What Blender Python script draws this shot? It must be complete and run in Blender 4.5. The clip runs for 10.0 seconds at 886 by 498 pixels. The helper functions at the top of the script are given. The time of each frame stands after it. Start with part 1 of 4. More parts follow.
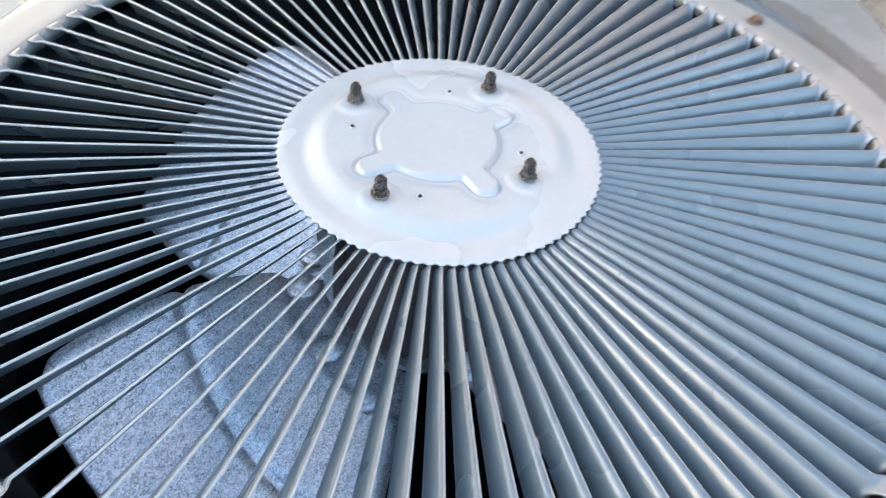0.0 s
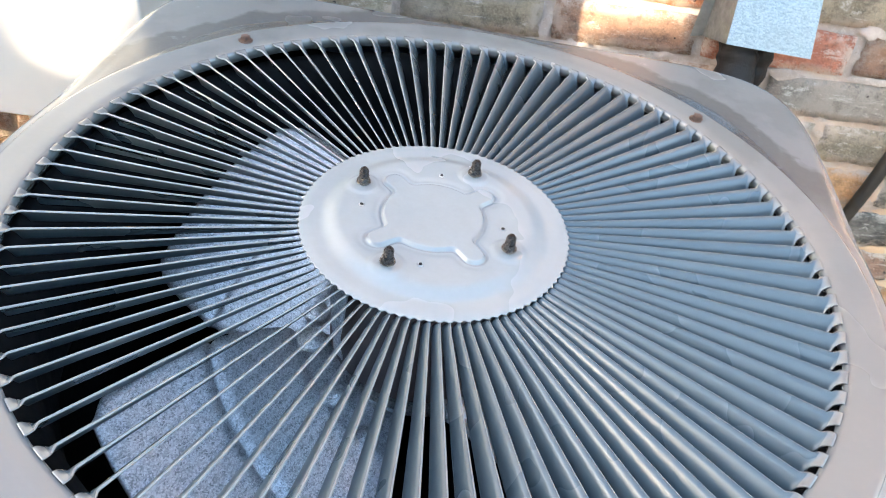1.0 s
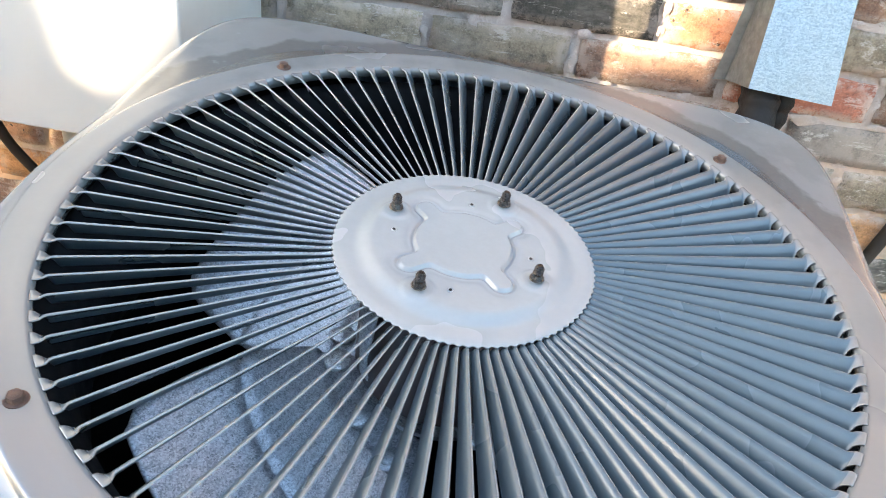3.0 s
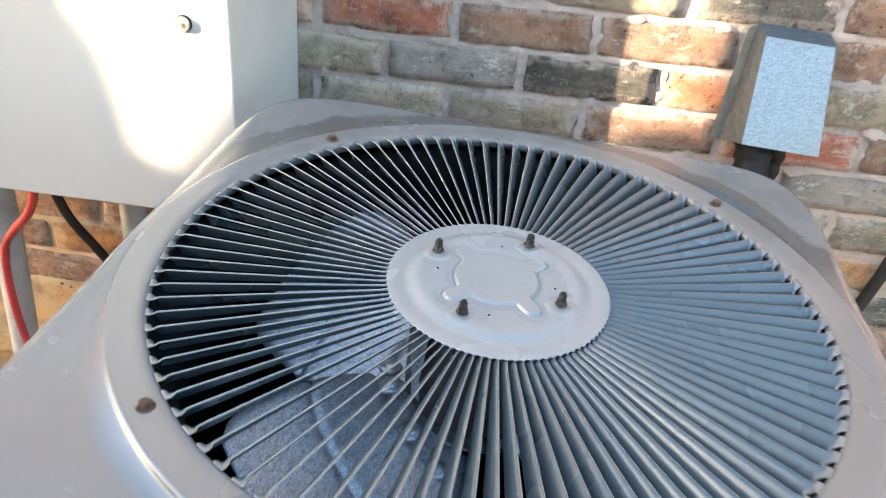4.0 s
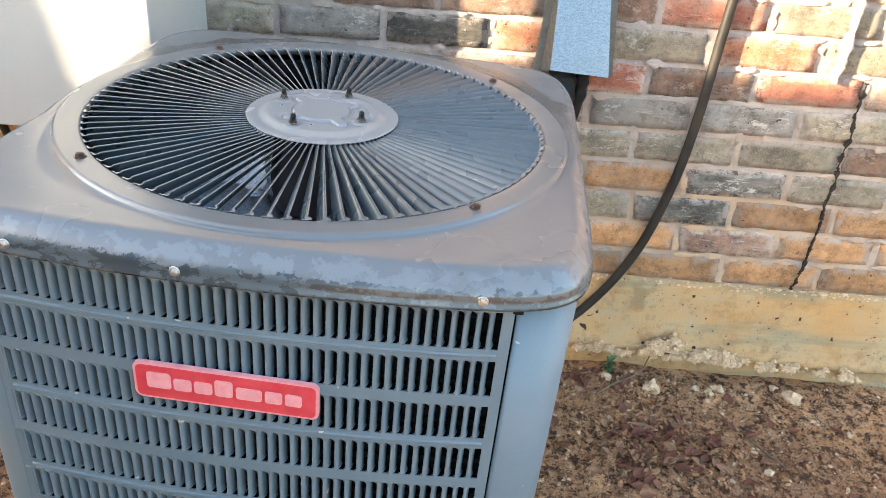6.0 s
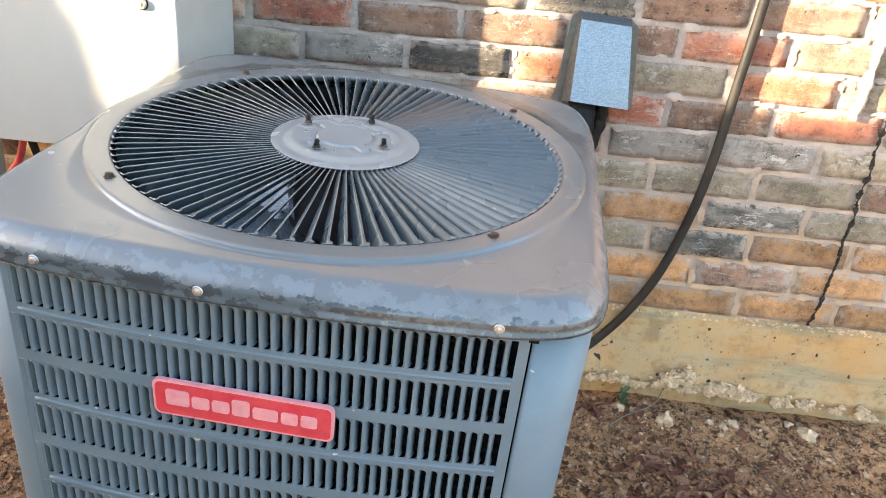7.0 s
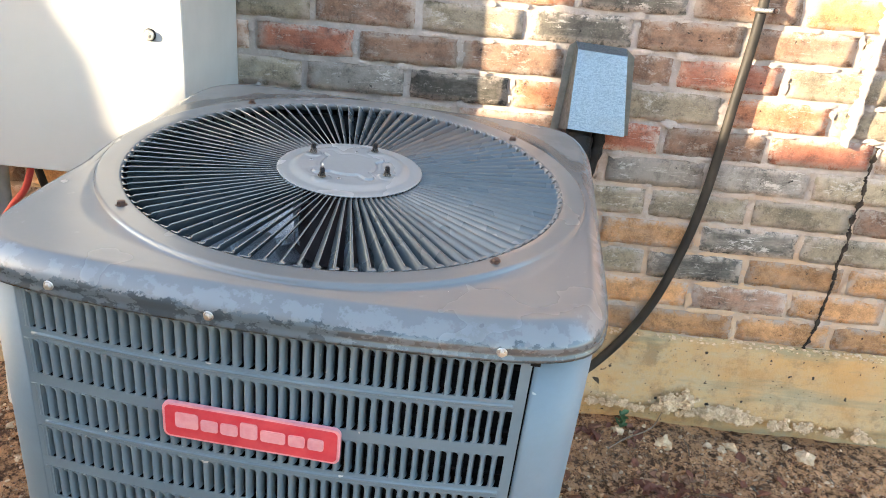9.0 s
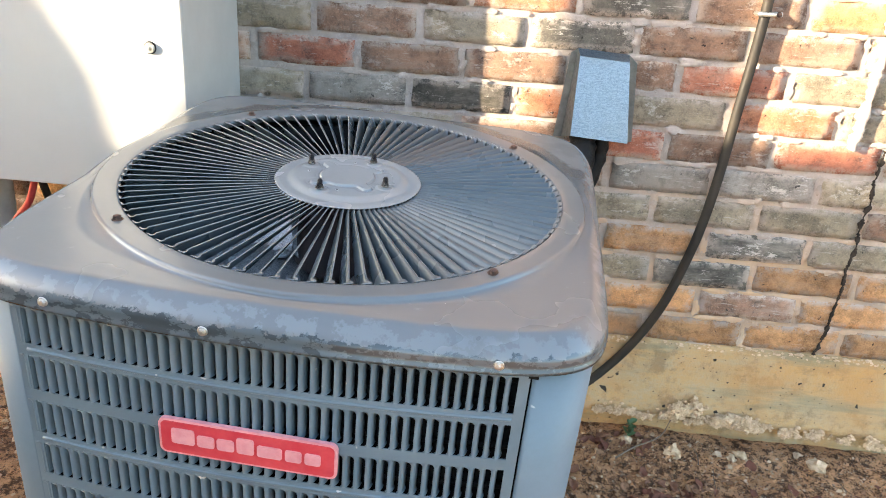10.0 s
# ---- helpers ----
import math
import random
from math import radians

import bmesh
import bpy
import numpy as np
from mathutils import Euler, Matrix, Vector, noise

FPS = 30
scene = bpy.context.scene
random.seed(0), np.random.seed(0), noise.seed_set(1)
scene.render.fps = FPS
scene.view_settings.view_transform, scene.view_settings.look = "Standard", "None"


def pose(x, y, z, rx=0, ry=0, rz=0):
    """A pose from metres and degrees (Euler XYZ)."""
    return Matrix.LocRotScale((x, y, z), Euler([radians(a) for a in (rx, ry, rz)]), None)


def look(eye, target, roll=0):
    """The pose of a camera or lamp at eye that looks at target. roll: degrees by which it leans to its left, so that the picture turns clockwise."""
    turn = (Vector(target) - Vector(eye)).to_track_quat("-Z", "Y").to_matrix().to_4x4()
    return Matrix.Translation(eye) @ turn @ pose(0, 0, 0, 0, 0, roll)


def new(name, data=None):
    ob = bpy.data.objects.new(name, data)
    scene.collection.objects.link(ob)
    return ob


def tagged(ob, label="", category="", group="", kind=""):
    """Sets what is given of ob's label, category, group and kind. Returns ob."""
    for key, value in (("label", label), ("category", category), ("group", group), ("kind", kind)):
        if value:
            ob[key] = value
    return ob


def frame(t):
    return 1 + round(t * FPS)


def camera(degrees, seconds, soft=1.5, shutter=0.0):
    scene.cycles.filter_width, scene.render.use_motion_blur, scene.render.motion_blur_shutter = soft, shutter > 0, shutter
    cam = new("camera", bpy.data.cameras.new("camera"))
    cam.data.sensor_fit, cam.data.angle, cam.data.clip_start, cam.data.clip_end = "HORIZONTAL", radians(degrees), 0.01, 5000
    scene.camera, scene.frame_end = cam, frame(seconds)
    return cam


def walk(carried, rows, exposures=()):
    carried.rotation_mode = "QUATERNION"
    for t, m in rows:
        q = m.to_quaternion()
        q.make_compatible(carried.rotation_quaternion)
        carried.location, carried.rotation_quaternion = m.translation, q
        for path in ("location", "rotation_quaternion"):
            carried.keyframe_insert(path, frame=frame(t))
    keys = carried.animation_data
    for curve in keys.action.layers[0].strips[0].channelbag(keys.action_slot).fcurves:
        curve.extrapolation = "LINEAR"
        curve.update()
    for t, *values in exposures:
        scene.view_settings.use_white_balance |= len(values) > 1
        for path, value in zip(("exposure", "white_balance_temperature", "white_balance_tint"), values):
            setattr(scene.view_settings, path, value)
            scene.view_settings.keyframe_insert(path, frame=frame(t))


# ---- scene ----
# The condenser stands a little out of level; its own axes, seen from the house wall's axes (x along the wall, y into it, z up).
UNIT = Matrix(((0.99873, 0.03305, 0.03799, 0.0), (-0.03037, 0.99714, -0.06917, 0.0), (-0.04017, 0.06793, 0.99688, 0.80), (0, 0, 0, 1)))
cam = camera(60.0, 10.0, soft=0.6, shutter=0.5)
# seconds, eye, target, roll, in the condenser's axes
PATH = [
    (0, (0.041, -0.343, 0.271), (-0.095, 1.047, -1.161), 5.9),
    (0.5, (0.036, -0.393, 0.309), (0.006, 1.075, -1.049), 8.1),
    (1, (0.025, -0.403, 0.327), (-0.039, 1.107, -0.984), 8.9),
    (1.5, (0.027, -0.401, 0.324), (-0.078, 1.126, -0.963), 9.4),
    (2, (0.031, -0.404, 0.325), (-0.088, 1.131, -0.951), 9.7),
    (2.5, (0.028, -0.411, 0.329), (-0.084, 1.136, -0.935), 10.8),
    (3.8, (-0.007, -0.468, 0.354), (-0.129, 1.157, -0.805), 8.5),
    (4, (0.006, -0.511, 0.365), (-0.171, 1.145, -0.743), 7.0),
    (4.5, (0.06, -0.595, 0.365), (-0.096, 1.112, -0.664), 5.0),
    (5, (0.19, -0.761, 0.345), (0.102, 0.935, -0.711), 5.2),
    (5.1, (0.201, -0.795, 0.338), (0.117, 0.91, -0.705), 5.4),
    (6.3, (0.205, -0.874, 0.346), (0.111, 0.854, -0.656), 6.4),
    (6.5, (0.202, -0.874, 0.35), (0.095, 0.86, -0.64), 6.6),
    (7, (0.202, -0.881, 0.351), (0.071, 0.87, -0.608), 6.9),
    (7.5, (0.202, -0.888, 0.357), (0.069, 0.876, -0.577), 6.9),
    (8, (0.199, -0.894, 0.359), (0.065, 0.877, -0.561), 6.9),
    (8.5, (0.196, -0.899, 0.36), (0.066, 0.873, -0.557), 7.0),
    (9, (0.197, -0.9, 0.362), (0.064, 0.88, -0.541), 6.8),
    (9.5, (0.2, -0.898, 0.363), (0.059, 0.887, -0.527), 6.4),
    (10, (0.209, -0.889, 0.364), (0.047, 0.895, -0.526), 5.8),
]
walk(cam, [(t, UNIT @ look(eye, target, roll)) for t, eye, target, roll in PATH], [(0.0, 3.88), (0.6, 3.72), (2.5, 3.63), (4.2, 3.24), (5.0, 3.10), (8.0, 3.06), (10.0, 3.00)])

# ---------------------------------------------------------------- light
SUN_ELEV, SUN_SIDE = radians(13), radians(61)
world = bpy.data.worlds.new("sky")
scene.world = world
world.use_nodes = True
wn = world.node_tree.nodes
sky = wn.new("ShaderNodeTexSky")
sky.sky_type, sky.sun_disc = "NISHITA", False
sky.sun_elevation, sky.sun_rotation = SUN_ELEV, math.pi + SUN_SIDE
sky.air_density, sky.dust_density = 1.0, 1.4
world.node_tree.links.new(sky.outputs[0], wn["Background"].inputs[0])
wn["Background"].inputs[1].default_value = 0.15
sun_way = Vector((math.sin(SUN_SIDE) * math.cos(SUN_ELEV), math.cos(SUN_SIDE) * math.cos(SUN_ELEV), -math.sin(SUN_ELEV)))
sun = new("sun", bpy.data.lights.new("sun", "SUN"))
sun.data.energy, sun.data.angle, sun.data.color = 3.5, radians(0.5), (1.0, 0.82, 0.58)
sun.rotation_euler = sun_way.to_track_quat("-Z", "Y").to_euler()
sun.location = (-2, -6, 4)


# ---------------------------------------------------------------- materials
class Mat:
    """A node material with a few shortcuts."""

    def __init__(self, name, rough=0.6, metal=0.0, spec=0.5):
        self.m = bpy.data.materials.new(name)
        self.m.use_nodes = True
        self.n, self.l = self.m.node_tree.nodes, self.m.node_tree.links
        self.b = self.n["Principled BSDF"]
        self.b.inputs["Roughness"].default_value = rough
        self.b.inputs["Metallic"].default_value = metal
        self.b.inputs["Specular IOR Level"].default_value = spec
        tc = self.n.new("ShaderNodeTexCoord")
        info = self.n.new("ShaderNodeObjectInfo")
        self.rnd = info.outputs["Random"]
        mul = self.n.new("ShaderNodeMath")
        mul.operation = "MULTIPLY"
        mul.inputs[1].default_value = 37.0
        self.l.new(self.rnd, mul.inputs[0])
        add = self.n.new("ShaderNodeVectorMath")
        add.operation = "ADD"
        self.l.new(tc.outputs["Object"], add.inputs[0])
        self.l.new(mul.outputs[0], add.inputs[1])
        self.co = add.outputs[0]

    def scaled(self, sx, sy, sz):
        v = self.n.new("ShaderNodeVectorMath")
        v.operation = "MULTIPLY"
        v.inputs[1].default_value = (sx, sy, sz)
        self.l.new(self.co, v.inputs[0])
        return v.outputs[0]

    def noise(self, scale, detail=4.0, rough=0.55, co=None, lo=0.0, hi=1.0):
        t = self.n.new("ShaderNodeTexNoise")
        t.inputs["Scale"].default_value, t.inputs["Detail"].default_value, t.inputs["Roughness"].default_value = scale, detail, rough
        self.l.new(co or self.co, t.inputs["Vector"])
        return self.remap(t.outputs["Fac"], lo, hi)

    def voronoi(self, scale, output="Distance", feature="F1", co=None):
        t = self.n.new("ShaderNodeTexVoronoi")
        t.feature = feature
        t.inputs["Scale"].default_value = scale
        self.l.new(co or self.co, t.inputs["Vector"])
        return t.outputs[output]

    def remap(self, fac, lo, hi, to0=0.0, to1=1.0):
        if (lo, hi, to0, to1) == (0.0, 1.0, 0.0, 1.0):
            return fac
        r = self.n.new("ShaderNodeMapRange")
        r.inputs[1].default_value, r.inputs[2].default_value = lo, hi
        r.inputs[3].default_value, r.inputs[4].default_value = to0, to1
        self.l.new(fac, r.inputs[0])
        return r.outputs[0]

    def mix(self, fac, a, b):
        x = self.n.new("ShaderNodeMix")
        x.data_type = "RGBA"
        for value, socket in ((fac, x.inputs[0]), (a, x.inputs[6]), (b, x.inputs[7])):
            if isinstance(value, (tuple, float, int)):
                socket.default_value = (*value, 1) if isinstance(value, tuple) else value
            else:
                self.l.new(value, socket)
        return x.outputs[2]

    def times(self, a, b):
        x = self.n.new("ShaderNodeMath")
        x.operation = "MULTIPLY"
        for value, socket in ((a, x.inputs[0]), (b, x.inputs[1])):
            if isinstance(value, (float, int)):
                socket.default_value = value
            else:
                self.l.new(value, socket)
        return x.outputs[0]

    def axis(self, name):
        s = self.n.new("ShaderNodeSeparateXYZ")
        tc = self.n.new("ShaderNodeTexCoord")
        self.l.new(tc.outputs["Object"], s.inputs[0])
        return s.outputs[name]

    def colour(self, c):
        if isinstance(c, tuple):
            self.b.inputs["Base Color"].default_value = (*c, 1)
        else:
            self.l.new(c, self.b.inputs["Base Color"])
        return self

    def rough(self, r):
        self.l.new(r, self.b.inputs["Roughness"])
        return self

    def bump(self, h, strength=0.3, dist=0.002):
        b = self.n.new("ShaderNodeBump")
        b.inputs["Strength"].default_value, b.inputs["Distance"].default_value = strength, dist
        self.l.new(h, b.inputs["Height"])
        self.l.new(b.outputs[0], self.b.inputs["Normal"])
        return self


def paint_mat(name, base, faded, rough0, rough1, chips=True, spec=0.5):
    """Old grey enamel: chalky patches, dust, faint grain."""
    m = Mat(name, spec=spec)
    patch = m.noise(9, 5, 0.6, lo=0.12, hi=0.90)
    c = m.mix(patch, base, faded)
    fine = m.noise(160, 3, 0.7, lo=0.35, hi=0.75)
    c = m.mix(m.times(fine, 0.10), c, tuple(v * 1.7 for v in base))
    if chips:
        spots = m.noise(55, 2, 0.5, lo=0.745, hi=0.765)
        c = m.mix(m.times(spots, 0.8), c, (0.55, 0.54, 0.50))
        rust = m.noise(30, 5, 0.7, lo=0.70, hi=0.78)
        c = m.mix(m.times(rust, 0.6), c, (0.12, 0.06, 0.03))
    m.colour(c)
    m.rough(m.remap(m.noise(9, 3, 0.5), 0.1, 0.9, rough0 - 0.03, rough1 + 0.03))
    m.bump(m.noise(420, 2, 0.5), 0.06, 0.0006)
    return m.m


def skirt_mat():
    """The cap's paint: clean above, mottled with dark weathered flakes along the lower band."""
    m = Mat("cap_paint", spec=0.75)
    z = m.axis("Z")
    blotch = m.noise(70, 6, 0.7, co=m.scaled(0.55, 0.55, 1.0), lo=0.47, hi=0.50)
    edge = m.remap(m.noise(55, 5, 0.7), 0.3, 0.7, -0.005, 0.005)
    line = m.n.new("ShaderNodeMath")
    line.operation = "ADD"
    m.l.new(z, line.inputs[0])
    m.l.new(edge, line.inputs[1])
    low2 = m.remap(line.outputs[0], -0.0195, -0.0205)
    base = m.mix(m.noise(6, 4, 0.5, lo=0.1, hi=0.9), (0.108, 0.118, 0.122), (0.140, 0.149, 0.152))
    # dried puddles outside the ring in the two corners by the wall
    flat = m.n.new("ShaderNodeVectorMath")
    flat.operation = "MULTIPLY"
    flat.inputs[1].default_value = (1, 1, 0)
    tc = m.n.new("ShaderNodeTexCoord")
    m.l.new(tc.outputs["Object"], flat.inputs[0])
    far = m.n.new("ShaderNodeVectorMath")
    far.operation = "LENGTH"
    m.l.new(flat.outputs[0], far.inputs[0])
    wob = m.n.new("ShaderNodeMath")
    wob.operation = "ADD"
    m.l.new(far.outputs["Value"], wob.inputs[0])
    m.l.new(m.remap(m.noise(16, 4, 0.6), 0.3, 0.7, -0.012, 0.012), wob.inputs[1])
    puddle = m.times(m.times(m.remap(far.outputs["Value"], 0.2985, 0.3015), m.remap(wob.outputs[0], 0.337, 0.331)), m.remap(m.axis("Y"), 0.05, 0.13))
    base = m.mix(m.times(puddle, 0.62), base, (0.034, 0.037, 0.038))
    damp = m.times(m.remap(m.axis("Y"), -0.05, 0.15), m.noise(11, 5, 0.6, lo=0.50, hi=0.58))
    base = m.mix(m.times(damp, 0.22), base, (0.055, 0.06, 0.062))
    # chalky patches along the rolled edge
    roll = m.times(m.remap(line.outputs[0], -0.0065, -0.0085), m.noise(38, 5, 0.65, lo=0.46, hi=0.50))
    base = m.mix(m.times(roll, 0.40), base, (0.20, 0.225, 0.24))
    base = m.mix(m.times(m.noise(190, 3, 0.7, lo=0.4, hi=0.75), 0.08), base, (0.17, 0.17, 0.165))
    flake = m.mix(blotch, (0.040, 0.053, 0.060), (0.082, 0.104, 0.116))
    c = m.mix(low2, base, flake)
    spots = m.noise(120, 2, 0.5, lo=0.80, hi=0.81)
    c = m.mix(m.times(spots, 0.85), c, (0.6, 0.59, 0.55))
    rust = m.noise(22, 6, 0.75, lo=0.71, hi=0.80)
    c = m.mix(m.times(rust, 0.55), c, (0.13, 0.075, 0.04))
    m.colour(c)
    m.rough(m.remap(m.noise(9, 3, 0.5), 0.1, 0.9, 0.17, 0.33))
    m.bump(m.noise(300, 3, 0.6), 0.08, 0.0006)
    return m.m


def brick_mat(name, a, b, lime=0.35, dark=(0.05, 0.045, 0.04)):
    m = Mat(name, 0.9, 0.0, 0.25)
    c = m.mix(m.noise(15, 8, 0.72, lo=0.38, hi=0.62), tuple(v * 0.72 for v in a), tuple(v * 1.22 for v in b))
    c = m.mix(m.times(m.noise(40, 6, 0.75, lo=0.50, hi=0.66), 0.65), c, dark)
    scratch = m.noise(38, 6, 0.8, co=m.scaled(0.35, 1.0, 3.2), lo=0.60, hi=0.635)
    c = m.mix(m.times(scratch, lime * 0.9), c, (0.58, 0.53, 0.47))
    grain = m.noise(330, 3, 0.7)
    c = m.mix(m.times(m.remap(grain, 0.45, 0.70), 0.28), c, tuple(min(1, v * 1.9) for v in b))
    pits = m.noise(95, 2, 0.5, lo=0.70, hi=0.74)
    c = m.mix(m.times(pits, 0.9), c, (0.02, 0.018, 0.016))
    film = m.noise(9, 7, 0.72, co=m.scaled(0.6, 1.0, 2.2), lo=0.50, hi=0.64)
    c = m.mix(m.times(film, 0.45 * lime + 0.1), c, (0.39, 0.34, 0.29))
    smear = m.noise(24, 8, 0.80, co=m.scaled(0.8, 1.0, 1.5), lo=0.57, hi=0.62)
    c = m.mix(m.times(smear, lime), c, (0.60, 0.54, 0.48))
    near = []
    for name, a0, a1 in (("X", 0.074, 0.099), ("Z", 0.0135, 0.0275)):
        ab = m.n.new("ShaderNodeMath")
        ab.operation = "ABSOLUTE"
        m.l.new(m.axis(name), ab.inputs[0])
        near.append(m.remap(ab.outputs[0], a0, a1))
    top = m.n.new("ShaderNodeMath")
    top.operation = "MAXIMUM"
    m.l.new(near[0], top.inputs[0])
    m.l.new(near[1], top.inputs[1])
    wash = m.times(top.outputs[0], m.noise(38, 7, 0.8, lo=0.44, hi=0.54))
    c = m.mix(m.times(wash, 0.9), c, (0.48, 0.395, 0.33))
    hue = m.n.new("ShaderNodeHueSaturation")
    m.l.new(m.remap(m.rnd, 0, 1, 0.74, 1.36), hue.inputs["Value"])
    m.l.new(c, hue.inputs["Color"])
    m.colour(hue.outputs[0])
    m.bump(m.noise(85, 9, 0.82), 1.0, 0.007)
    return m.m


def mortar_mat():
    m = Mat("mortar", 0.95, 0.0, 0.2)
    c = m.mix(m.noise(18, 6, 0.6, lo=0.35, hi=0.65), (0.53, 0.455, 0.405), (0.39, 0.335, 0.295))
    c = m.mix(m.times(m.noise(90, 6, 0.8, lo=0.5, hi=0.64), 0.6), c, (0.61, 0.545, 0.49))
    c = m.mix(m.times(m.noise(60, 7, 0.8, lo=0.60, hi=0.68), 0.7), c, (0.16, 0.125, 0.10))
    low = m.times(m.remap(m.axis("Z"), 0.74, 0.42), m.noise(6, 5, 0.6, lo=0.3, hi=0.6))
    c = m.mix(m.times(low, 0.9), c, (0.76, 0.50, 0.29))
    m.colour(c)
    m.bump(m.noise(110, 9, 0.8), 1.0, 0.007)
    return m.m


def concrete_mat():
    m = Mat("stained_concrete", 0.9, 0.0, 0.25)
    c = m.mix(m.noise(5, 6, 0.6, lo=0.35, hi=0.62, co=m.scaled(0.6, 1, 1.4)), (0.50, 0.375, 0.22), (0.62, 0.39, 0.17))
    c = m.mix(m.noise(8, 7, 0.7, lo=0.50, hi=0.66, co=m.scaled(0.6, 1, 1.3)), c, (0.46, 0.41, 0.285))
    c = m.mix(m.times(m.noise(100, 6, 0.8, lo=0.46, hi=0.64), 0.6), c, (0.52, 0.42, 0.29))
    c = m.mix(m.times(m.noise(16, 8, 0.75, lo=0.53, hi=0.63), 0.6), c, (0.20, 0.16, 0.105))
    c = m.mix(m.times(m.noise(4, 4, 0.6, lo=0.46, hi=0.62), 0.7), c, (0.58, 0.32, 0.12))
    c = m.mix(m.times(m.noise(7, 6, 0.65, lo=0.52, hi=0.64, co=m.scaled(0.35, 1, 2.4)), 0.6), c, (0.25, 0.25, 0.17))
    c = m.mix(m.times(m.noise(30, 7, 0.75, lo=0.55, hi=0.66), 0.5), c, (0.30, 0.21, 0.12))
    c = m.mix(m.noise(42, 2, 0.5, lo=0.69, hi=0.72), c, (0.05, 0.04, 0.03))
    c = m.mix(m.noise(110, 2, 0.5, lo=0.70, hi=0.73), c, (0.09, 0.07, 0.05))
    m.colour(c)
    m.bump(m.noise(70, 9, 0.8), 0.9, 0.006)
    return m.m


def dirt_mat():
    m = Mat("bare_dirt", 0.95, 0.0, 0.15)
    c = m.mix(m.noise(6, 6, 0.65, lo=0.35, hi=0.65), (0.54, 0.285, 0.140), (0.76, 0.44, 0.23))
    c = m.mix(m.noise(38, 8, 0.82, lo=0.48, hi=0.56), c, (0.11, 0.058, 0.032))
    c = m.mix(m.noise(130, 4, 0.7, lo=0.60, hi=0.66), c, (0.50, 0.40, 0.30))
    c = m.mix(m.noise(170, 3, 0.7, lo=0.60, hi=0.64), c, (0.05, 0.032, 0.022))
    c = m.mix(m.times(m.noise(2.2, 3, 0.5, lo=0.5, hi=0.65), 0.4), c, (0.20, 0.10, 0.06))
    m.colour(c)
    m.bump(m.noise(70, 8, 0.8), 1.0, 0.012)
    return m.m


def galv_mat(name, a=(0.62, 0.66, 0.70), b=(0.42, 0.46, 0.50), scale=170, rough=0.42):
    m = Mat(name, rough, 0.85)
    cell = m.voronoi(scale, "Color")
    sep = m.n.new("ShaderNodeSeparateColor")
    m.l.new(cell, sep.inputs[0])
    c = m.mix(sep.outputs[0], a, b)
    c = m.mix(m.times(m.noise(300, 4, 0.7, co=m.scaled(0.4, 1, 1.4), lo=0.4, hi=0.7), 0.5), c, tuple(min(1.0, v * 1.35) for v in a))
    c = m.mix(m.times(m.noise(9, 5, 0.6, lo=0.5, hi=0.7), 0.35), c, (0.30, 0.31, 0.31))
    m.colour(c)
    m.rough(m.remap(sep.outputs[1], 0, 1, rough - 0.1, rough + 0.15))
    m.bump(m.noise(240, 3, 0.6), 0.08, 0.0006)
    return m.m


def simple_mat(name, a, b, scale=30, rough=0.6, metal=0.0, bump=0.2, dist=0.001, spec=0.5):
    m = Mat(name, rough, metal, spec)
    c = m.mix(m.noise(scale, 5, 0.65, lo=0.35, hi=0.65), a, b)
    m.colour(c)
    m.rough(m.remap(m.noise(scale * 2, 4, 0.6), 0.3, 0.7, max(0.05, rough - 0.12), min(1.0, rough + 0.12)))
    m.bump(m.noise(scale * 6, 4, 0.65), bump, dist)
    return m.m


def leaf_mat():
    m = Mat("dry_leaf", 0.75, 0.0, 0.3)
    c = m.mix(m.remap(m.rnd, 0.35, 0.9), (0.22, 0.075, 0.045), (0.46, 0.26, 0.14))
    c = m.mix(m.noise(40, 5, 0.7, lo=0.4, hi=0.65), c, (0.10, 0.055, 0.035))
    m.colour(c)
    m.bump(m.noise(150, 4, 0.6), 0.3, 0.001)
    return m.m


CAP = skirt_mat()
FIN = paint_mat("fin_paint", (0.052, 0.070, 0.079), (0.072, 0.092, 0.101), 0.22, 0.36, False, 0.6)
# paler fin paint: the light caught by the upper lips, put into the colour
FIN_LIP = paint_mat("fin_lip_glint", (0.15, 0.16, 0.165), (0.21, 0.22, 0.22), 0.28, 0.40, False)
PANEL = paint_mat("panel_paint", (0.094, 0.146, 0.186), (0.158, 0.214, 0.254), 0.34, 0.52)
HUB = paint_mat("hub_paint", (0.178, 0.197, 0.205), (0.228, 0.244, 0.250), 0.22, 0.32, False)
BLADE_STEEL = galv_mat("fan_steel", (0.64, 0.66, 0.68), (0.20, 0.22, 0.235), 1100, 0.52)
HOOD_STEEL = galv_mat("galvanised_steel", (0.38, 0.475, 0.56), (0.24, 0.315, 0.395), 520, 0.42)
CHEEK = simple_mat("dusty_galvanised", (0.30, 0.31, 0.29), (0.22, 0.23, 0.215), 60, 0.5, 0.25, 0.2)
DULL_STEEL = galv_mat("dull_galvanised", (0.40, 0.42, 0.43), (0.30, 0.31, 0.32), 120, 0.55)
CREAM = simple_mat("cream_enamel", (0.44, 0.438, 0.412), (0.42, 0.418, 0.392), 6, 0.45, 0.0, 0.05)
BLACK_IRON = simple_mat("blackened_bolt", (0.010, 0.010, 0.011), (0.040, 0.038, 0.038), 300, 0.30, 0.9, 0.4)
ZINC = simple_mat("zinc_screw", (0.70, 0.70, 0.66), (0.52, 0.52, 0.49), 200, 0.35, 0.9, 0.2)
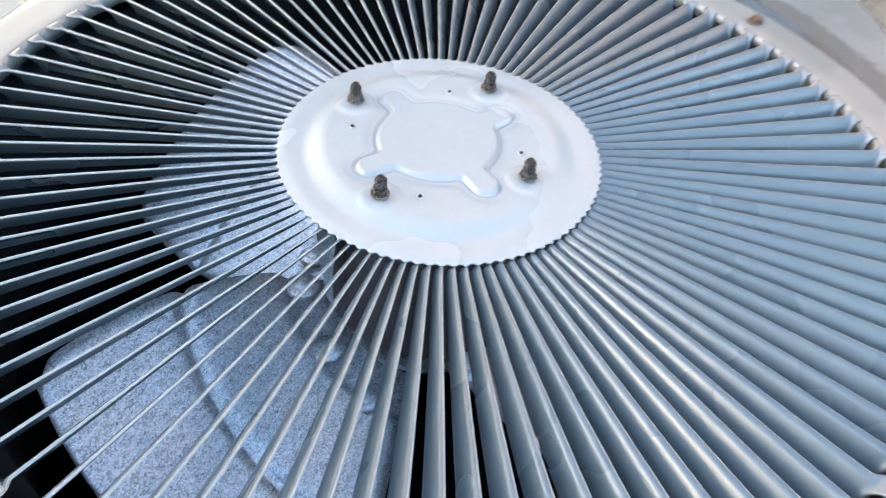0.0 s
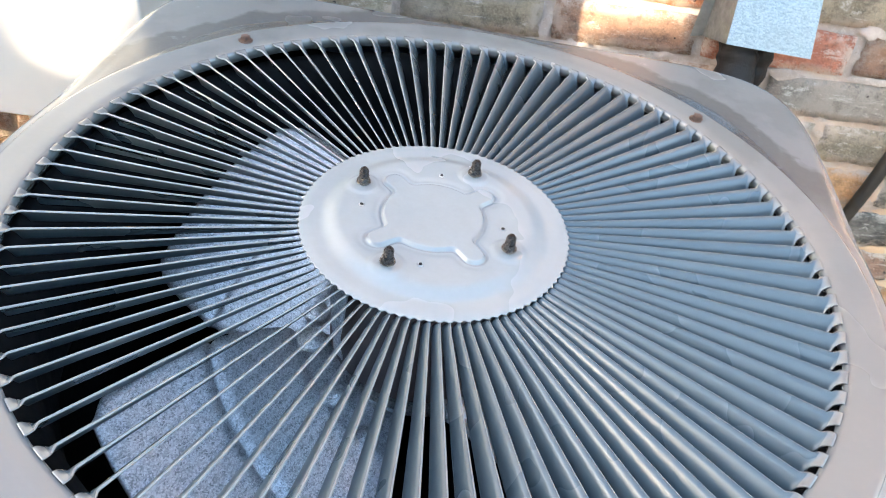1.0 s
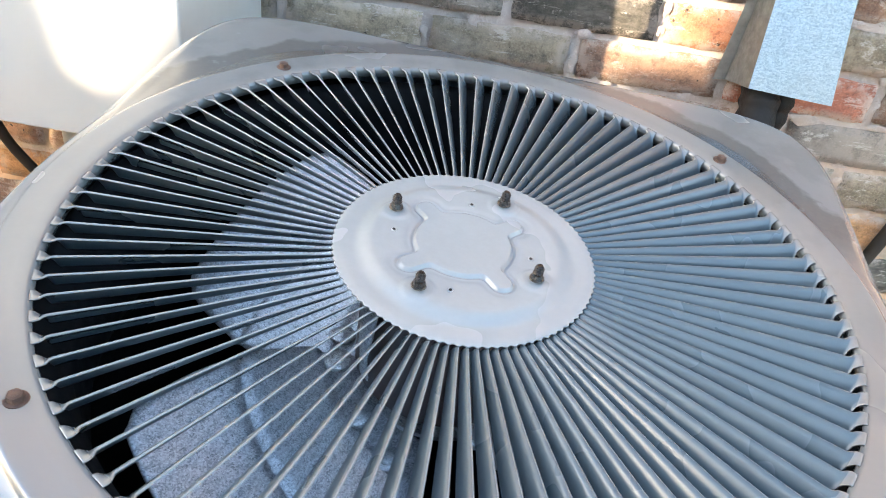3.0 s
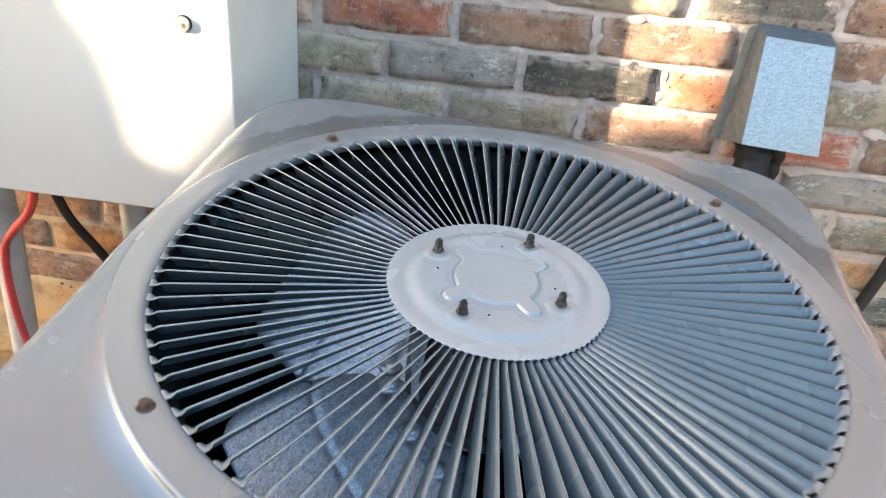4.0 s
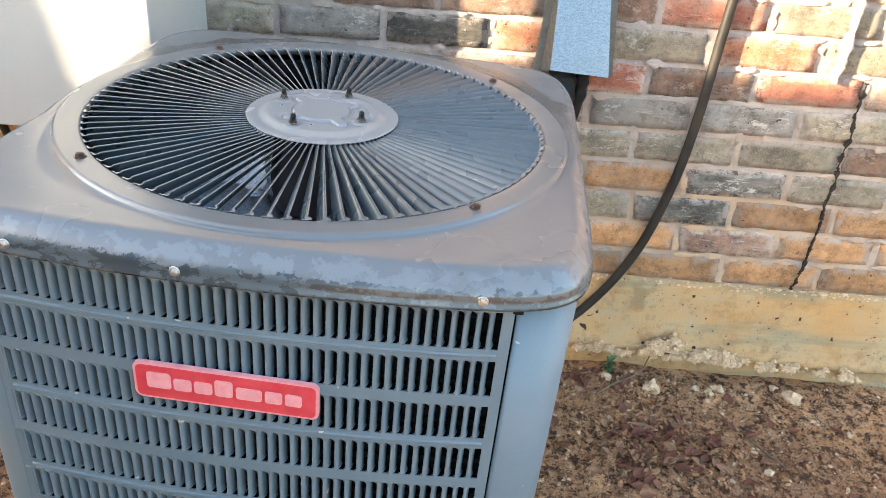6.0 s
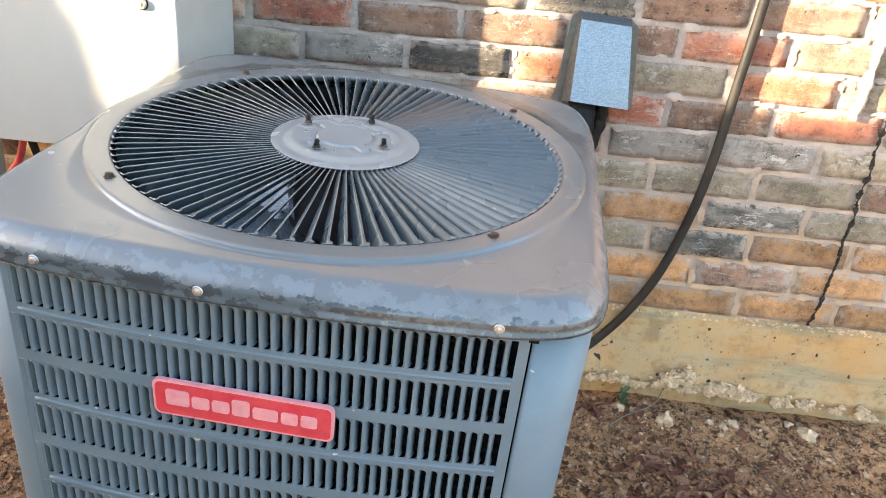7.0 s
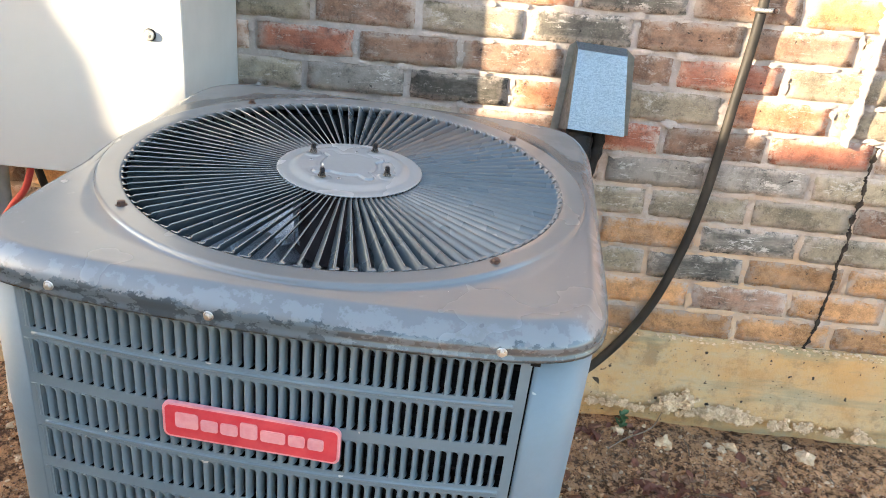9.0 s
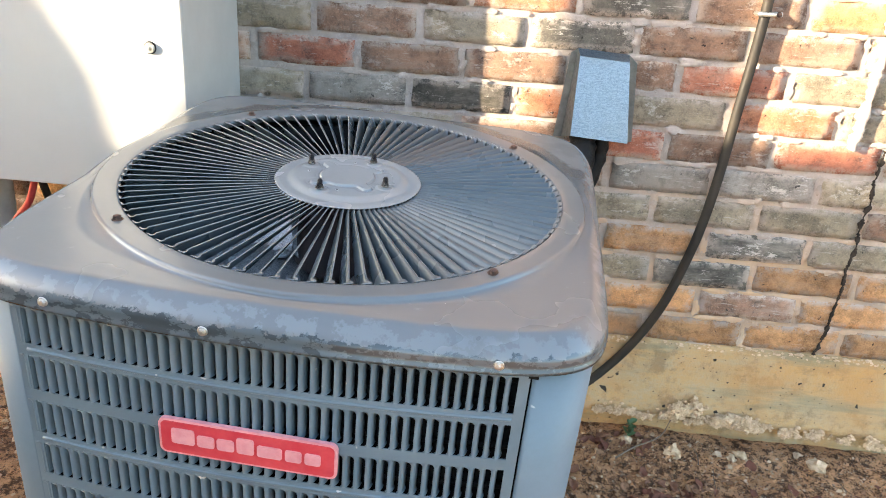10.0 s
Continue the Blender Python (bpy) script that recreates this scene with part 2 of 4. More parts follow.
NUT_STEEL = simple_mat("tarnished_nut", (0.15, 0.15, 0.15), (0.05, 0.05, 0.05), 220, 0.27, 0.9, 0.3)
RUST = simple_mat("rusty_screw", (0.045, 0.026, 0.020), (0.095, 0.052, 0.036), 220, 0.8, 0.2, 0.5)
BADGE_RED = simple_mat("badge_red", (0.55, 0.035, 0.055), (0.62, 0.07, 0.085), 60, 0.42, 0.0, 0.08)
BADGE_PINK = simple_mat("badge_border", (0.72, 0.34, 0.36), (0.66, 0.26, 0.29), 90, 0.5, 0.0, 0.08)
MOTOR = simple_mat("motor_shell", (0.040, 0.025, 0.022), (0.065, 0.040, 0.034), 40, 0.45, 0.0, 0.2)
# near-black colours that carry the shade inside the casing and its openings
COIL = simple_mat("coil_shade_black", (0.004, 0.0045, 0.005), (0.010, 0.011, 0.012), 200, 0.7, 0.0, 0.3, 0.001, 0.08)
DARK = simple_mat("shade_black", (0.006, 0.0065, 0.007), (0.012, 0.013, 0.014), 30, 0.7, 0.0, 0.1, 0.001, 0.08)
# dark colour for the shade inside the wall's crack
CRACK = simple_mat("crack_shade", (0.055, 0.042, 0.033), (0.022, 0.018, 0.015), 60, 0.95, 0.0, 0.6, 0.003, 0.1)
RUBBER = simple_mat("black_insulation", (0.0035, 0.0035, 0.004), (0.009, 0.0085, 0.0085), 60, 0.55, 0.0, 0.6, 0.002, 0.2)
CABLE = simple_mat("dark_cable", (0.012, 0.011, 0.010), (0.030, 0.025, 0.019), 26, 0.6, 0.0, 0.3, 0.001, 0.3)
RED_HOSE = simple_mat("red_cord", (0.50, 0.055, 0.05), (0.42, 0.04, 0.04), 30, 0.5, 0.0, 0.1)
PVC = simple_mat("grey_conduit", (0.40, 0.41, 0.40), (0.31, 0.32, 0.31), 20, 0.55, 0.0, 0.1)
STONE = simple_mat("pale_rubble", (0.78, 0.58, 0.38), (0.52, 0.36, 0.21), 60, 0.95, 0.0, 0.9, 0.004)
TWIG = simple_mat("dry_twig", (0.20, 0.145, 0.10), (0.11, 0.08, 0.055), 60, 0.9, 0.0, 0.5)
WEED = simple_mat("weed_leaf", (0.045, 0.10, 0.035), (0.07, 0.13, 0.05), 60, 0.6, 0.0, 0.2)
# for the invented boards out of view that block the sun
BLOCKER_WOOD = simple_mat("blocker_wood", (0.24, 0.19, 0.14), (0.16, 0.13, 0.10), 14, 0.9, 0.0, 0.5)
LEAF = leaf_mat()
DIRT = dirt_mat()
MORTAR = mortar_mat()
CONCRETE = concrete_mat()
BRICKS = {
    "r": brick_mat("brick_red", (0.28, 0.10, 0.064), (0.36, 0.142, 0.09), 0.42),
    "o": brick_mat("brick_orange", (0.37, 0.142, 0.075), (0.44, 0.195, 0.112), 0.45),
    "b": brick_mat("brick_brown", (0.215, 0.13, 0.09), (0.30, 0.178, 0.12), 0.45),
    "g": brick_mat("brick_grey", (0.235, 0.195, 0.14), (0.31, 0.255, 0.18), 0.6),
    "w": brick_mat("brick_limed", (0.20, 0.175, 0.15), (0.30, 0.265, 0.23), 0.95),
    "d": brick_mat("brick_charcoal", (0.085, 0.078, 0.066), (0.12, 0.108, 0.09), 0.7),
    "t": brick_mat("brick_tan", (0.42, 0.215, 0.098), (0.53, 0.29, 0.138), 0.22, (0.12, 0.075, 0.04)),
}


# ---------------------------------------------------------------- mesh helpers
def mesh_of(name, bm, smooth=False):
    me = bpy.data.meshes.new(name)
    bm.to_mesh(me)
    bm.free()
    if smooth:
        for p in me.polygons:
            p.use_smooth = True
    return me


def part(name, bm, material, parent=None, label="", smooth=False):
    ob = new(name, bm if isinstance(bm, bpy.types.Mesh) else mesh_of(name, bm, smooth))
    if not ob.data.materials:
        ob.data.materials.append(material)
    ob.parent = parent
    if label:
        ob["label"] = label
    return ob


def empty(name, m, label, category, group=""):
    ob = new(name)
    ob.matrix_basis = m
    return tagged(ob, label, category, group)


def box(bm, x0, x1, y0, y1, z0, z1, bevel=0.0, segments=2):
    ret = bmesh.ops.create_cube(bm, size=1, matrix=Matrix.LocRotScale(((x0 + x1) / 2, (y0 + y1) / 2, (z0 + z1) / 2), None, (x1 - x0, y1 - y0, z1 - z0)))
    if bevel:
        edges = list({e for v in ret["verts"] for e in v.link_edges})
        bmesh.ops.bevel(bm, geom=edges, offset=bevel, segments=segments, affect="EDGES", profile=0.5)
    return bm


def cyl(bm, m, r0, r1, depth, seg=24, cap=True):
    bmesh.ops.create_cone(bm, cap_ends=cap, segments=seg, radius1=r0, radius2=r1, depth=depth, matrix=m)
    return bm


def tube(points, radius, seg=12, close=True):
    """A pipe along a polyline, smoothed by Catmull-Rom."""
    pts = [Vector(p) for p in points]
    pts = [pts[0] * 2 - pts[1]] + pts + [pts[-1] * 2 - pts[-2]]
    line = []
    for i in range(1, len(pts) - 2):
        a, b, c, d = pts[i - 1:i + 3]
        for k in range(8):
            t = k / 8
            line.append(0.5 * ((2 * b) + (c - a) * t + (2 * a - 5 * b + 4 * c - d) * t * t + (3 * b - a - 3 * c + d) * t ** 3))
    line.append(pts[-2])
    bm = bmesh.new()
    rings = []
    for i, p in enumerate(line):
        d = (line[min(i + 1, len(line) - 1)] - line[max(i - 1, 0)]).normalized()
        side = d.cross(Vector((0.31, -0.83, 0.46))).normalized()
        up = side.cross(d)
        rad = radius(i / (len(line) - 1)) if callable(radius) else radius
        rings.append([bm.verts.new(p + (side * math.cos(a) + up * math.sin(a)) * rad) for a in [2 * math.pi * j / seg for j in range(seg)]])
    for r0, r1 in zip(rings, rings[1:]):
        for j in range(seg):
            bm.faces.new((r0[j], r0[(j + 1) % seg], r1[(j + 1) % seg], r1[j]))
    if close:
        bm.faces.new(rings[0][::-1])
        bm.faces.new(rings[-1])
    return bm


def sheet(bm, rows, thick=0.0, closed=False):
    """A grid of points as faces; closed joins the last column to the first."""
    vs = [[bm.verts.new(p) for p in row] for row in rows]
    for a, b in zip(vs, vs[1:]):
        n = len(a)
        for j in range(n if closed else n - 1):
            bm.faces.new((a[j], a[(j + 1) % n], b[(j + 1) % n], b[j]))
    if thick:
        bmesh.ops.recalc_face_normals(bm, faces=bm.faces)
        bmesh.ops.solidify(bm, geom=bm.faces[:], thickness=thick)
    return bm


def smoothstep(a, b, x):
    t = min(1.0, max(0.0, (x - a) / (b - a)))
    return t * t * (3 - 2 * t)


# ================================================================ the condenser
condenser = empty("air_conditioner", UNIT, "grey-blue outdoor air conditioner with a round louvred top", "air conditioner")
HX, HY, POWER = 0.3205, 0.336, 7.5
HOLE, RING, HUB_R, FINS = 0.2685, 0.300, 0.0919, 96
DEPTH = 0.775


def bow(x, y):
    """The pressed front bulges a little, most just off its middle."""
    return y + 0.25 * (x + 0.04) ** 2 * smoothstep(0.0, 0.28, -y)


def outline(a, hx=HX, hy=HY, power=POWER):
    """The bowed square of the cap at angle a."""
    c, s = math.cos(a), math.sin(a)
    power = power if s > 0 else max(power, 10.0)
    r = (abs(c / hx) ** power + abs(s / hy) ** power) ** (-1 / power)
    return r * c, bow(r * c, r * s)


def cap_mesh():
    """Deck with the raised ring round the opening, rolled edge and skirt."""
    bm = bmesh.new()
    seg = 288
    cols = []
    for i in range(seg):
        a = 2 * math.pi * i / seg
        c, s = math.cos(a), math.sin(a)
        ox, oy = outline(a)
        orad = math.hypot(ox, oy)
        c, s = ox / orad, oy / orad
        line = [(HOLE + 0.0016, -0.0098), (HOLE + 0.0008, -0.0045), (HOLE + 0.0009, -0.0022), (HOLE + 0.0022, -0.0004), (HOLE + 0.0045, 0.0004), (HOLE + 0.012, 0.0012), (RING - 0.008, 0.0012), (RING - 0.0045, 0.0018), (RING - 0.0025, 0.0014), (RING - 0.0012, -0.0012), (RING, -0.0034)]
        inner = max(RING + 0.002, orad - 0.030)
        line += [(RING + (inner - RING) * k / 4, -0.0034 + 0.0004 * math.sin(k)) for k in (1, 2, 3, 4)]
        w = orad - inner
        for k, d in ((0.15, 0.01), (0.3, 0.06), (0.45, 0.17), (0.6, 0.33), (0.74, 0.51), (0.86, 0.69), (0.94, 0.84), (0.985, 0.94), (1.0, 1.0)):
            line.append((inner + w * k, -0.0032 - 0.0205 * d))
        line += [(orad + 0.0004, -0.0275), (orad + 0.0008, -0.0318), (orad + 0.0026, -0.0330), (orad + 0.0026, -0.0362), (orad - 0.002, -0.0366)]
        col = []
        for r, z in line:
            wave = 0.0006 * noise.noise(Vector((r * c * 9, r * s * 9, 2.0)))
            col.append(Vector((r * c, r * s, z + (wave if z > -0.01 else 0))))
        cols.append(col)
    sheet(bm, [list(x) for x in zip(*cols)], closed=True)
    bmesh.ops.recalc_face_normals(bm, faces=bm.faces)
    bmesh.ops.solidify(bm, geom=bm.faces[:], thickness=0.0012)
    return bm


part("top_cap", cap_mesh(), CAP, condenser, "weathered grey pressed-steel cap", True)


def fin_mesh():
    """One louvre of the top: a strip cut free and twisted; a short half-wide tab joins it to the ring."""
    bm = bmesh.new()
    rows = []
    steps = (0.0, 0.012, 0.02, 0.028, 0.036, 0.046, 0.1, 0.2, 0.35, 0.5, 0.65, 0.8, 0.88, 0.92, 0.94, 0.952, 0.960, 0.967, 0.974, 0.981, 0.988, 0.994, 1.0)
    for t in steps:
        r = HUB_R - 0.0016 + (HOLE + 0.0036 - HUB_R) * t
        ramp = (0.86 + 0.14 * smoothstep(0.0, 0.06, t)) * (1 - smoothstep(0.952, 0.996, t))
        tilt = radians(4 + 56 * ramp)
        w = 2 * math.pi * r / FINS * (0.99 + 0.10 * ramp)
        row = []
        tab = 1 - 0.45 * smoothstep(0.955, 0.975, t)
        for s in (-0.5, -0.42, -0.2, 0.05, 0.3, 0.46, 0.5):
            s = 0.5 - (0.5 - s) * tab
            bow = 0.07 * w * (1 - 4 * s * s) * ramp
            lip = -0.05 * w * ramp * (1 if s == 0.5 else 0)
            dy = s * w * math.cos(tilt) - bow * math.sin(tilt)
            dz = s * w * math.sin(tilt) + bow * math.cos(tilt) + lip
            a = dy / r
            row.append(Vector((r * math.cos(a), r * math.sin(a), dz - 0.0027 - 0.5 * w * math.sin(tilt) + 0.0028 * t)))
        rows.append(row)
    sheet(bm, rows)
    bm.verts.index_update()
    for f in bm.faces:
        # the sheared upper lip gets a paler colour for the sky's glint, the tab is painted like the cap
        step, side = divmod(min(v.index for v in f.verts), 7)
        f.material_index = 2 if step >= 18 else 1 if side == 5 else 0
    bmesh.ops.recalc_face_normals(bm, faces=bm.faces)
    bmesh.ops.solidify(bm, geom=bm.faces[:], thickness=0.0008)
    return bm


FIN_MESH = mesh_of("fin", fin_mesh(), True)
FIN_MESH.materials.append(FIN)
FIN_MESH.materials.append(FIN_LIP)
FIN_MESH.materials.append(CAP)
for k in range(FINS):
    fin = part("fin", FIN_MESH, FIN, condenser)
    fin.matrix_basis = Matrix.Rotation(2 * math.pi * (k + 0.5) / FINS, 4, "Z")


def seg_dist(x, y, ax, ay, bx, by):
    t = max(0, min(1, ((x - ax) * (bx - ax) + (y - ay) * (by - ay)) / ((bx - ax) ** 2 + (by - ay) ** 2)))
    return math.hypot(x - ax - t * (bx - ax), y - ay - t * (by - ay))


def emboss(x, y):
    """Signed distance to the stamped round field with four ears in the hub's middle."""
    d = math.hypot(x + 0.002, y - 0.0015) - 0.0343
    for lx, ly in ((-0.0345, 0.0325), (0.0295, 0.0330), (0.0295, -0.0312), (-0.0335, -0.0312)):
        d2 = seg_dist(x, y, lx, ly, lx * 0.5, ly * 0.5) - 0.0070
        k = 0.004
        hh = max(k - abs(d - d2), 0) / k
        d = min(d, d2) - hh * hh * k * 0.25
    return d


# the lip of each fin meets the centre plate at this turn
SLOT_TURN = 2 * math.pi / FINS * (0.5 + 0.26)


def hub_mesh():
    bm = bmesh.new()
    seg = FINS * 6
    radii = [0.0] + [0.002 * (i + 1) for i in range(11)] + [0.022 + 0.0007 * (i + 1) for i in range(44)] + [0.0528 + 0.0013 * (i + 1) for i in range(22)]
    radii += [0.0826, 0.0840, 0.0852, 0.0864, 0.0876, 0.0888, 0.0900, 0.0910, 0.0919]
    rows = []
    for r in radii[1:]:
        row = []
        for i in range(seg):
            a = 2 * math.pi * i / seg
            x, y = r * math.cos(a), r * math.sin(a)
            z = 0.0038 * (1 - smoothstep(0.064, 0.078, r)) - 0.0007 * smoothstep(0.085, 0.0919, r)
            slot = 0.5 - 0.5 * math.cos(FINS * (a - SLOT_TURN))
            cutin = 1 - 0.012 * slot ** 0.5 * smoothstep(0.088, 0.0919, r) + 0.006 * (1 - slot) * smoothstep(0.089, 0.0919, r)
            x, y = x * cutin, y * cutin
            d = emboss(x, y)
            z += 0.0012 * (1 - smoothstep(-0.0009, 0.0006, d)) - 0.0014 * math.exp(-((d - 0.0010) / 0.0011) ** 2) - 0.0007 * math.exp(-((d - 0.004) / 0.003) ** 2)
            for bx, by in BOLTS:
                z += 0.0009 * (1 - smoothstep(0.009, 0.013, math.hypot(x - bx, y - by)))
            row.append(Vector((x, y, z)))
        rows.append(row)
    vs = [[bm.verts.new(p) for p in row] for row in rows]
    for p, q in zip(vs, vs[1:]):
        for j in range(seg):
            bm.faces.new((p[j], p[(j + 1) % seg], q[(j + 1) % seg], q[j]))
    bm.faces.new(vs[0])
    bmesh.ops.recalc_face_normals(bm, faces=bm.faces)
    bmesh.ops.solidify(bm, geom=bm.faces[:], thickness=0.001)
    return bm


BOLTS = [(-0.0550, 0.0222), (0.0198, 0.0553), (0.0511, -0.0213), (-0.0226, -0.0544)]
part("grille_hub", hub_mesh(), HUB, condenser, "pale grey stamped centre plate", True)


def bolt_mesh():
    bm = bmesh.new()
    cyl(bm, pose(0, 0, 0.0072), 0.0040, 0.0040, 0.0144, 16)
    for i in range(6):
        cyl(bm, pose(0, 0, 0.0078 + i * 0.0011), 0.0050, 0.0041, 0.0009, 16)
    cyl(bm, pose(0, 0, 0.0150), 0.0040, 0.0028, 0.0012, 16)
    return bm


def nut_mesh():
    bm = bmesh.new()
    cyl(bm, pose(0, 0, 0.0015), 0.0077, 0.0073, 0.0012, 24)
    cyl(bm, pose(0, 0, 0.0043), 0.0062, 0.0060, 0.0046, 6)
    return bm


BOLT_MESH, NUT_MESH = mesh_of("motor_bolt", bolt_mesh()), mesh_of("nut", nut_mesh())
for k, (bx, by) in enumerate(BOLTS):
    bolt = part("motor_bolt", BOLT_MESH, BLACK_IRON, condenser, "blackened threaded bolt end")
    bolt.matrix_basis = pose(bx, by, 0.0056, 2 * (k % 2), 1, 30 * k) @ Matrix.Diagonal((0.67, 0.67, 0.76, 1))
    part("nut", NUT_MESH, NUT_STEEL, bolt, "tarnished nut on a washer")
for hx, hy in ((-0.051, -0.0008), (-0.0032, 0.0480), (0.0456, 0.0002), (-0.0024, -0.0494)):
    bm = bmesh.new()
    cyl(bm, pose(hx, hy, 0.0038), 0.0022, 0.0017, 0.0012, 16)
    eyelet = part("eyelet", bm, DULL_STEEL, condenser)
    # a solid dark disc on the eyelet stands in for the hole's shade
    part("hole", cyl(bmesh.new(), pose(hx, hy, 0.0042), 0.0012, 0.0012, 0.0010, 12), DARK, eyelet, "dark disc standing in for a small shaded hole")


def hex_screw():
    bm = bmesh.new()
    cyl(bm, pose(0, 0, 0.0008), 0.0068, 0.0062, 0.0014, 24)
    cyl(bm, pose(0, 0, 0.0030), 0.0047, 0.0043, 0.0040, 6)
    cyl(bm, pose(0, 0, 0.0052), 0.0036, 0.0026, 0.0006, 12)
    return bm


SCREW_MESH = mesh_of("screw", hex_screw())
RUSTY_MESH = SCREW_MESH.copy()
for sx, sy in ((-0.2, -0.2), (0.2, -0.2), (0.199, 0.202), (-0.201, 0.2)):
    s = part("screw", RUSTY_MESH, RUST, condenser, "rusted hex screw")
    s.matrix_basis = pose(sx, sy, 0.0, 3, -2, sx * 500)
for sx in (-0.205, -0.0490, 0.2175):
    s = part("screw", SCREW_MESH, ZINC, condenser, "bright zinc hex screw")
    sy = bow(sx, -HY * (1 - abs(sx / HX) ** 10) ** 0.1)
    s.matrix_basis = pose(sx, sy - 0.0008, -0.0268, 90, 0, 0) @ pose(0, 0, 0, 0, 0, sx * 700) @ Matrix.Diagonal((0.74, 0.74, 0.70, 1))

# ---- front panel with upright louvres
FRONT, PX0, PX1 = -0.3270, -0.2500, 0.2478
LX0, LX1, COLS = -0.2395, 0.2375, 43
ROW_TOP, ROW_PITCH, SLOT_H, ROWS_N = -0.0445, 0.0553, 0.0420, 13
PITCH = (LX1 - LX0) / (COLS - 0.34)


def panel_frame():
    """The pressed plate: one sheet with a long opening for each row of louvres."""
    bm = bmesh.new()
    zs = [-0.02, ROW_TOP]
    for r in range(ROWS_N):
        zs += [ROW_TOP - r * ROW_PITCH - SLOT_H, ROW_TOP - (r + 1) * ROW_PITCH if r < ROWS_N - 1 else -DEPTH]
    xs = [PX0] + [LX0 + (LX1 - LX0) * k / 24 for k in range(25)] + [PX1]
    grid = [[bm.verts.new((x, bow(x, FRONT), z)) for x in xs] for z in zs]
    for j in range(len(zs) - 1):
        for i in range(len(xs) - 1):
            if i in (0, len(xs) - 2) or j % 2 == 0:
                bm.faces.new((grid[j][i], grid[j][i + 1], grid[j + 1][i + 1], grid[j + 1][i]))
    bmesh.ops.recalc_face_normals(bm, faces=bm.faces)
    ret = bmesh.ops.solidify(bm, geom=bm.faces[:], thickness=0.0013)
    return bm


front_panel = part("front_panel", panel_frame(), PANEL, condenser, "grey-blue louvred front panel")
for r in range(0, ROWS_N - 1, 2):
    mid = ROW_TOP - r * ROW_PITCH - SLOT_H - (ROW_PITCH - SLOT_H) / 2
    part("pressed_bead", tube([(x, bow(x, FRONT) + 0.0006, mid) for x in (LX0 + 0.001 + (LX1 - LX0 - 0.002) * k / 8 for k in range(9))], 0.0024, 10), PANEL, front_panel, "", True)


def louvre_mesh():
    """One louvre: flush at its left edge, curving inwards to the right; the slot beside it has a round upper corner and an open, square foot."""
    bm = bmesh.new()
    rows = []
    corner = 0.46 * PITCH
    for t in (0, 0.01, 0.025, 0.045, 0.07, 0.10, 0.13, 0.18, 0.26, 0.4, 0.65, 0.88, 0.94, 0.97, 0.985, 1.0):
        z = -SLOT_H * t
        depth = smoothstep(-0.03, 0.20, t) * (1 - 0.30 * smoothstep(0.90, 1.0, t))
        up, foot = max(0.0, corner + z), max(0.0, 0.16 * PITCH - SLOT_H * (1 - t))
        left = -(corner - math.sqrt(corner ** 2 - up ** 2)) - (0.16 * PITCH - math.sqrt((0.16 * PITCH) ** 2 - foot ** 2))
        wide = 1.0 + 0.34 * smoothstep(0.945, 1.0, t)
        row = [Vector((left, 0.0010, z)), Vector((left + 0.02 * PITCH, 0, z))]
        for u, dy in ((0.07, 0.0), (0.14, 0.0003), (0.20, 0.0010), (0.26, 0.0022), (0.31, 0.0040), (0.35, 0.0065), (0.38, 0.0095), (0.40, 0.0128)):
            row.append(Vector((u * wide * PITCH, dy * depth, z)))
        rows.append(row)
    return sheet(bm, rows, 0.0008)


LOUVRE = mesh_of("louvre", louvre_mesh(), True)
NEAR_ROWS = 6
for r in range(NEAR_ROWS):
    for c in range(COLS):
        s = part("louvre", LOUVRE, PANEL, front_panel)
        s.location = (LX0 + (c - 0.34) * PITCH, bow(LX0 + c * PITCH, FRONT) + 0.0006, ROW_TOP - r * ROW_PITCH)
bm = bmesh.new()
for r in range(NEAR_ROWS, ROWS_N):
    for c in range(COLS):
        start = len(bm.verts)
        bm.from_mesh(LOUVRE)
        bm.verts.ensure_lookup_table()
        bmesh.ops.translate(bm, vec=(LX0 + (c - 0.34) * PITCH, bow(LX0 + c * PITCH, FRONT) + 0.0006, ROW_TOP - r * ROW_PITCH), verts=bm.verts[start:])
tagged(part("lower_louvres", bm, PANEL, front_panel, "", True), kind="stuff")


# ---- body round the other sides
def wall_strip(a0, a1, n, inset=0.0):
    bm = bmesh.new()
    pts = [outline(a0 + (a1 - a0) * i / n, 0.314 - inset, -FRONT - inset, 11.0) for i in range(n + 1)]
    return sheet(bm, [[Vector((x, y, z)) for x, y in pts] for z in (-0.024, -0.3, -0.55, -DEPTH)], 0.0014)


SEAM = math.atan2(FRONT * 0.9925, 0.2500)
for name, a0, a1 in (("corner_post", SEAM, radians(-38)), ("side_panel", radians(-37.7), radians(37.7)), ("corner_post", radians(38), radians(52)),
                     ("back_panel", radians(52.3), radians(127.7)), ("corner_post", radians(128), radians(142)), ("side_panel", radians(142.3), radians(217.7)),
                     ("corner_post", radians(218), math.pi * 3 / 2 - (math.pi / 2 + SEAM) * 1.0)):
    part(name, wall_strip(a0, a1, 24), PANEL, condenser, "", True)
# solid dark block, proud of the panel, in place of a shaded slot
bm = bmesh.new()
box(bm, 0.2458, 0.2550, bow(0.25, FRONT) - 0.0018, bow(0.25, FRONT) + 0.003, -0.0440, -0.0385)
part("seam_slot", bm, DARK, condenser, "dark block standing in for the shaded slot at the top of the seam")

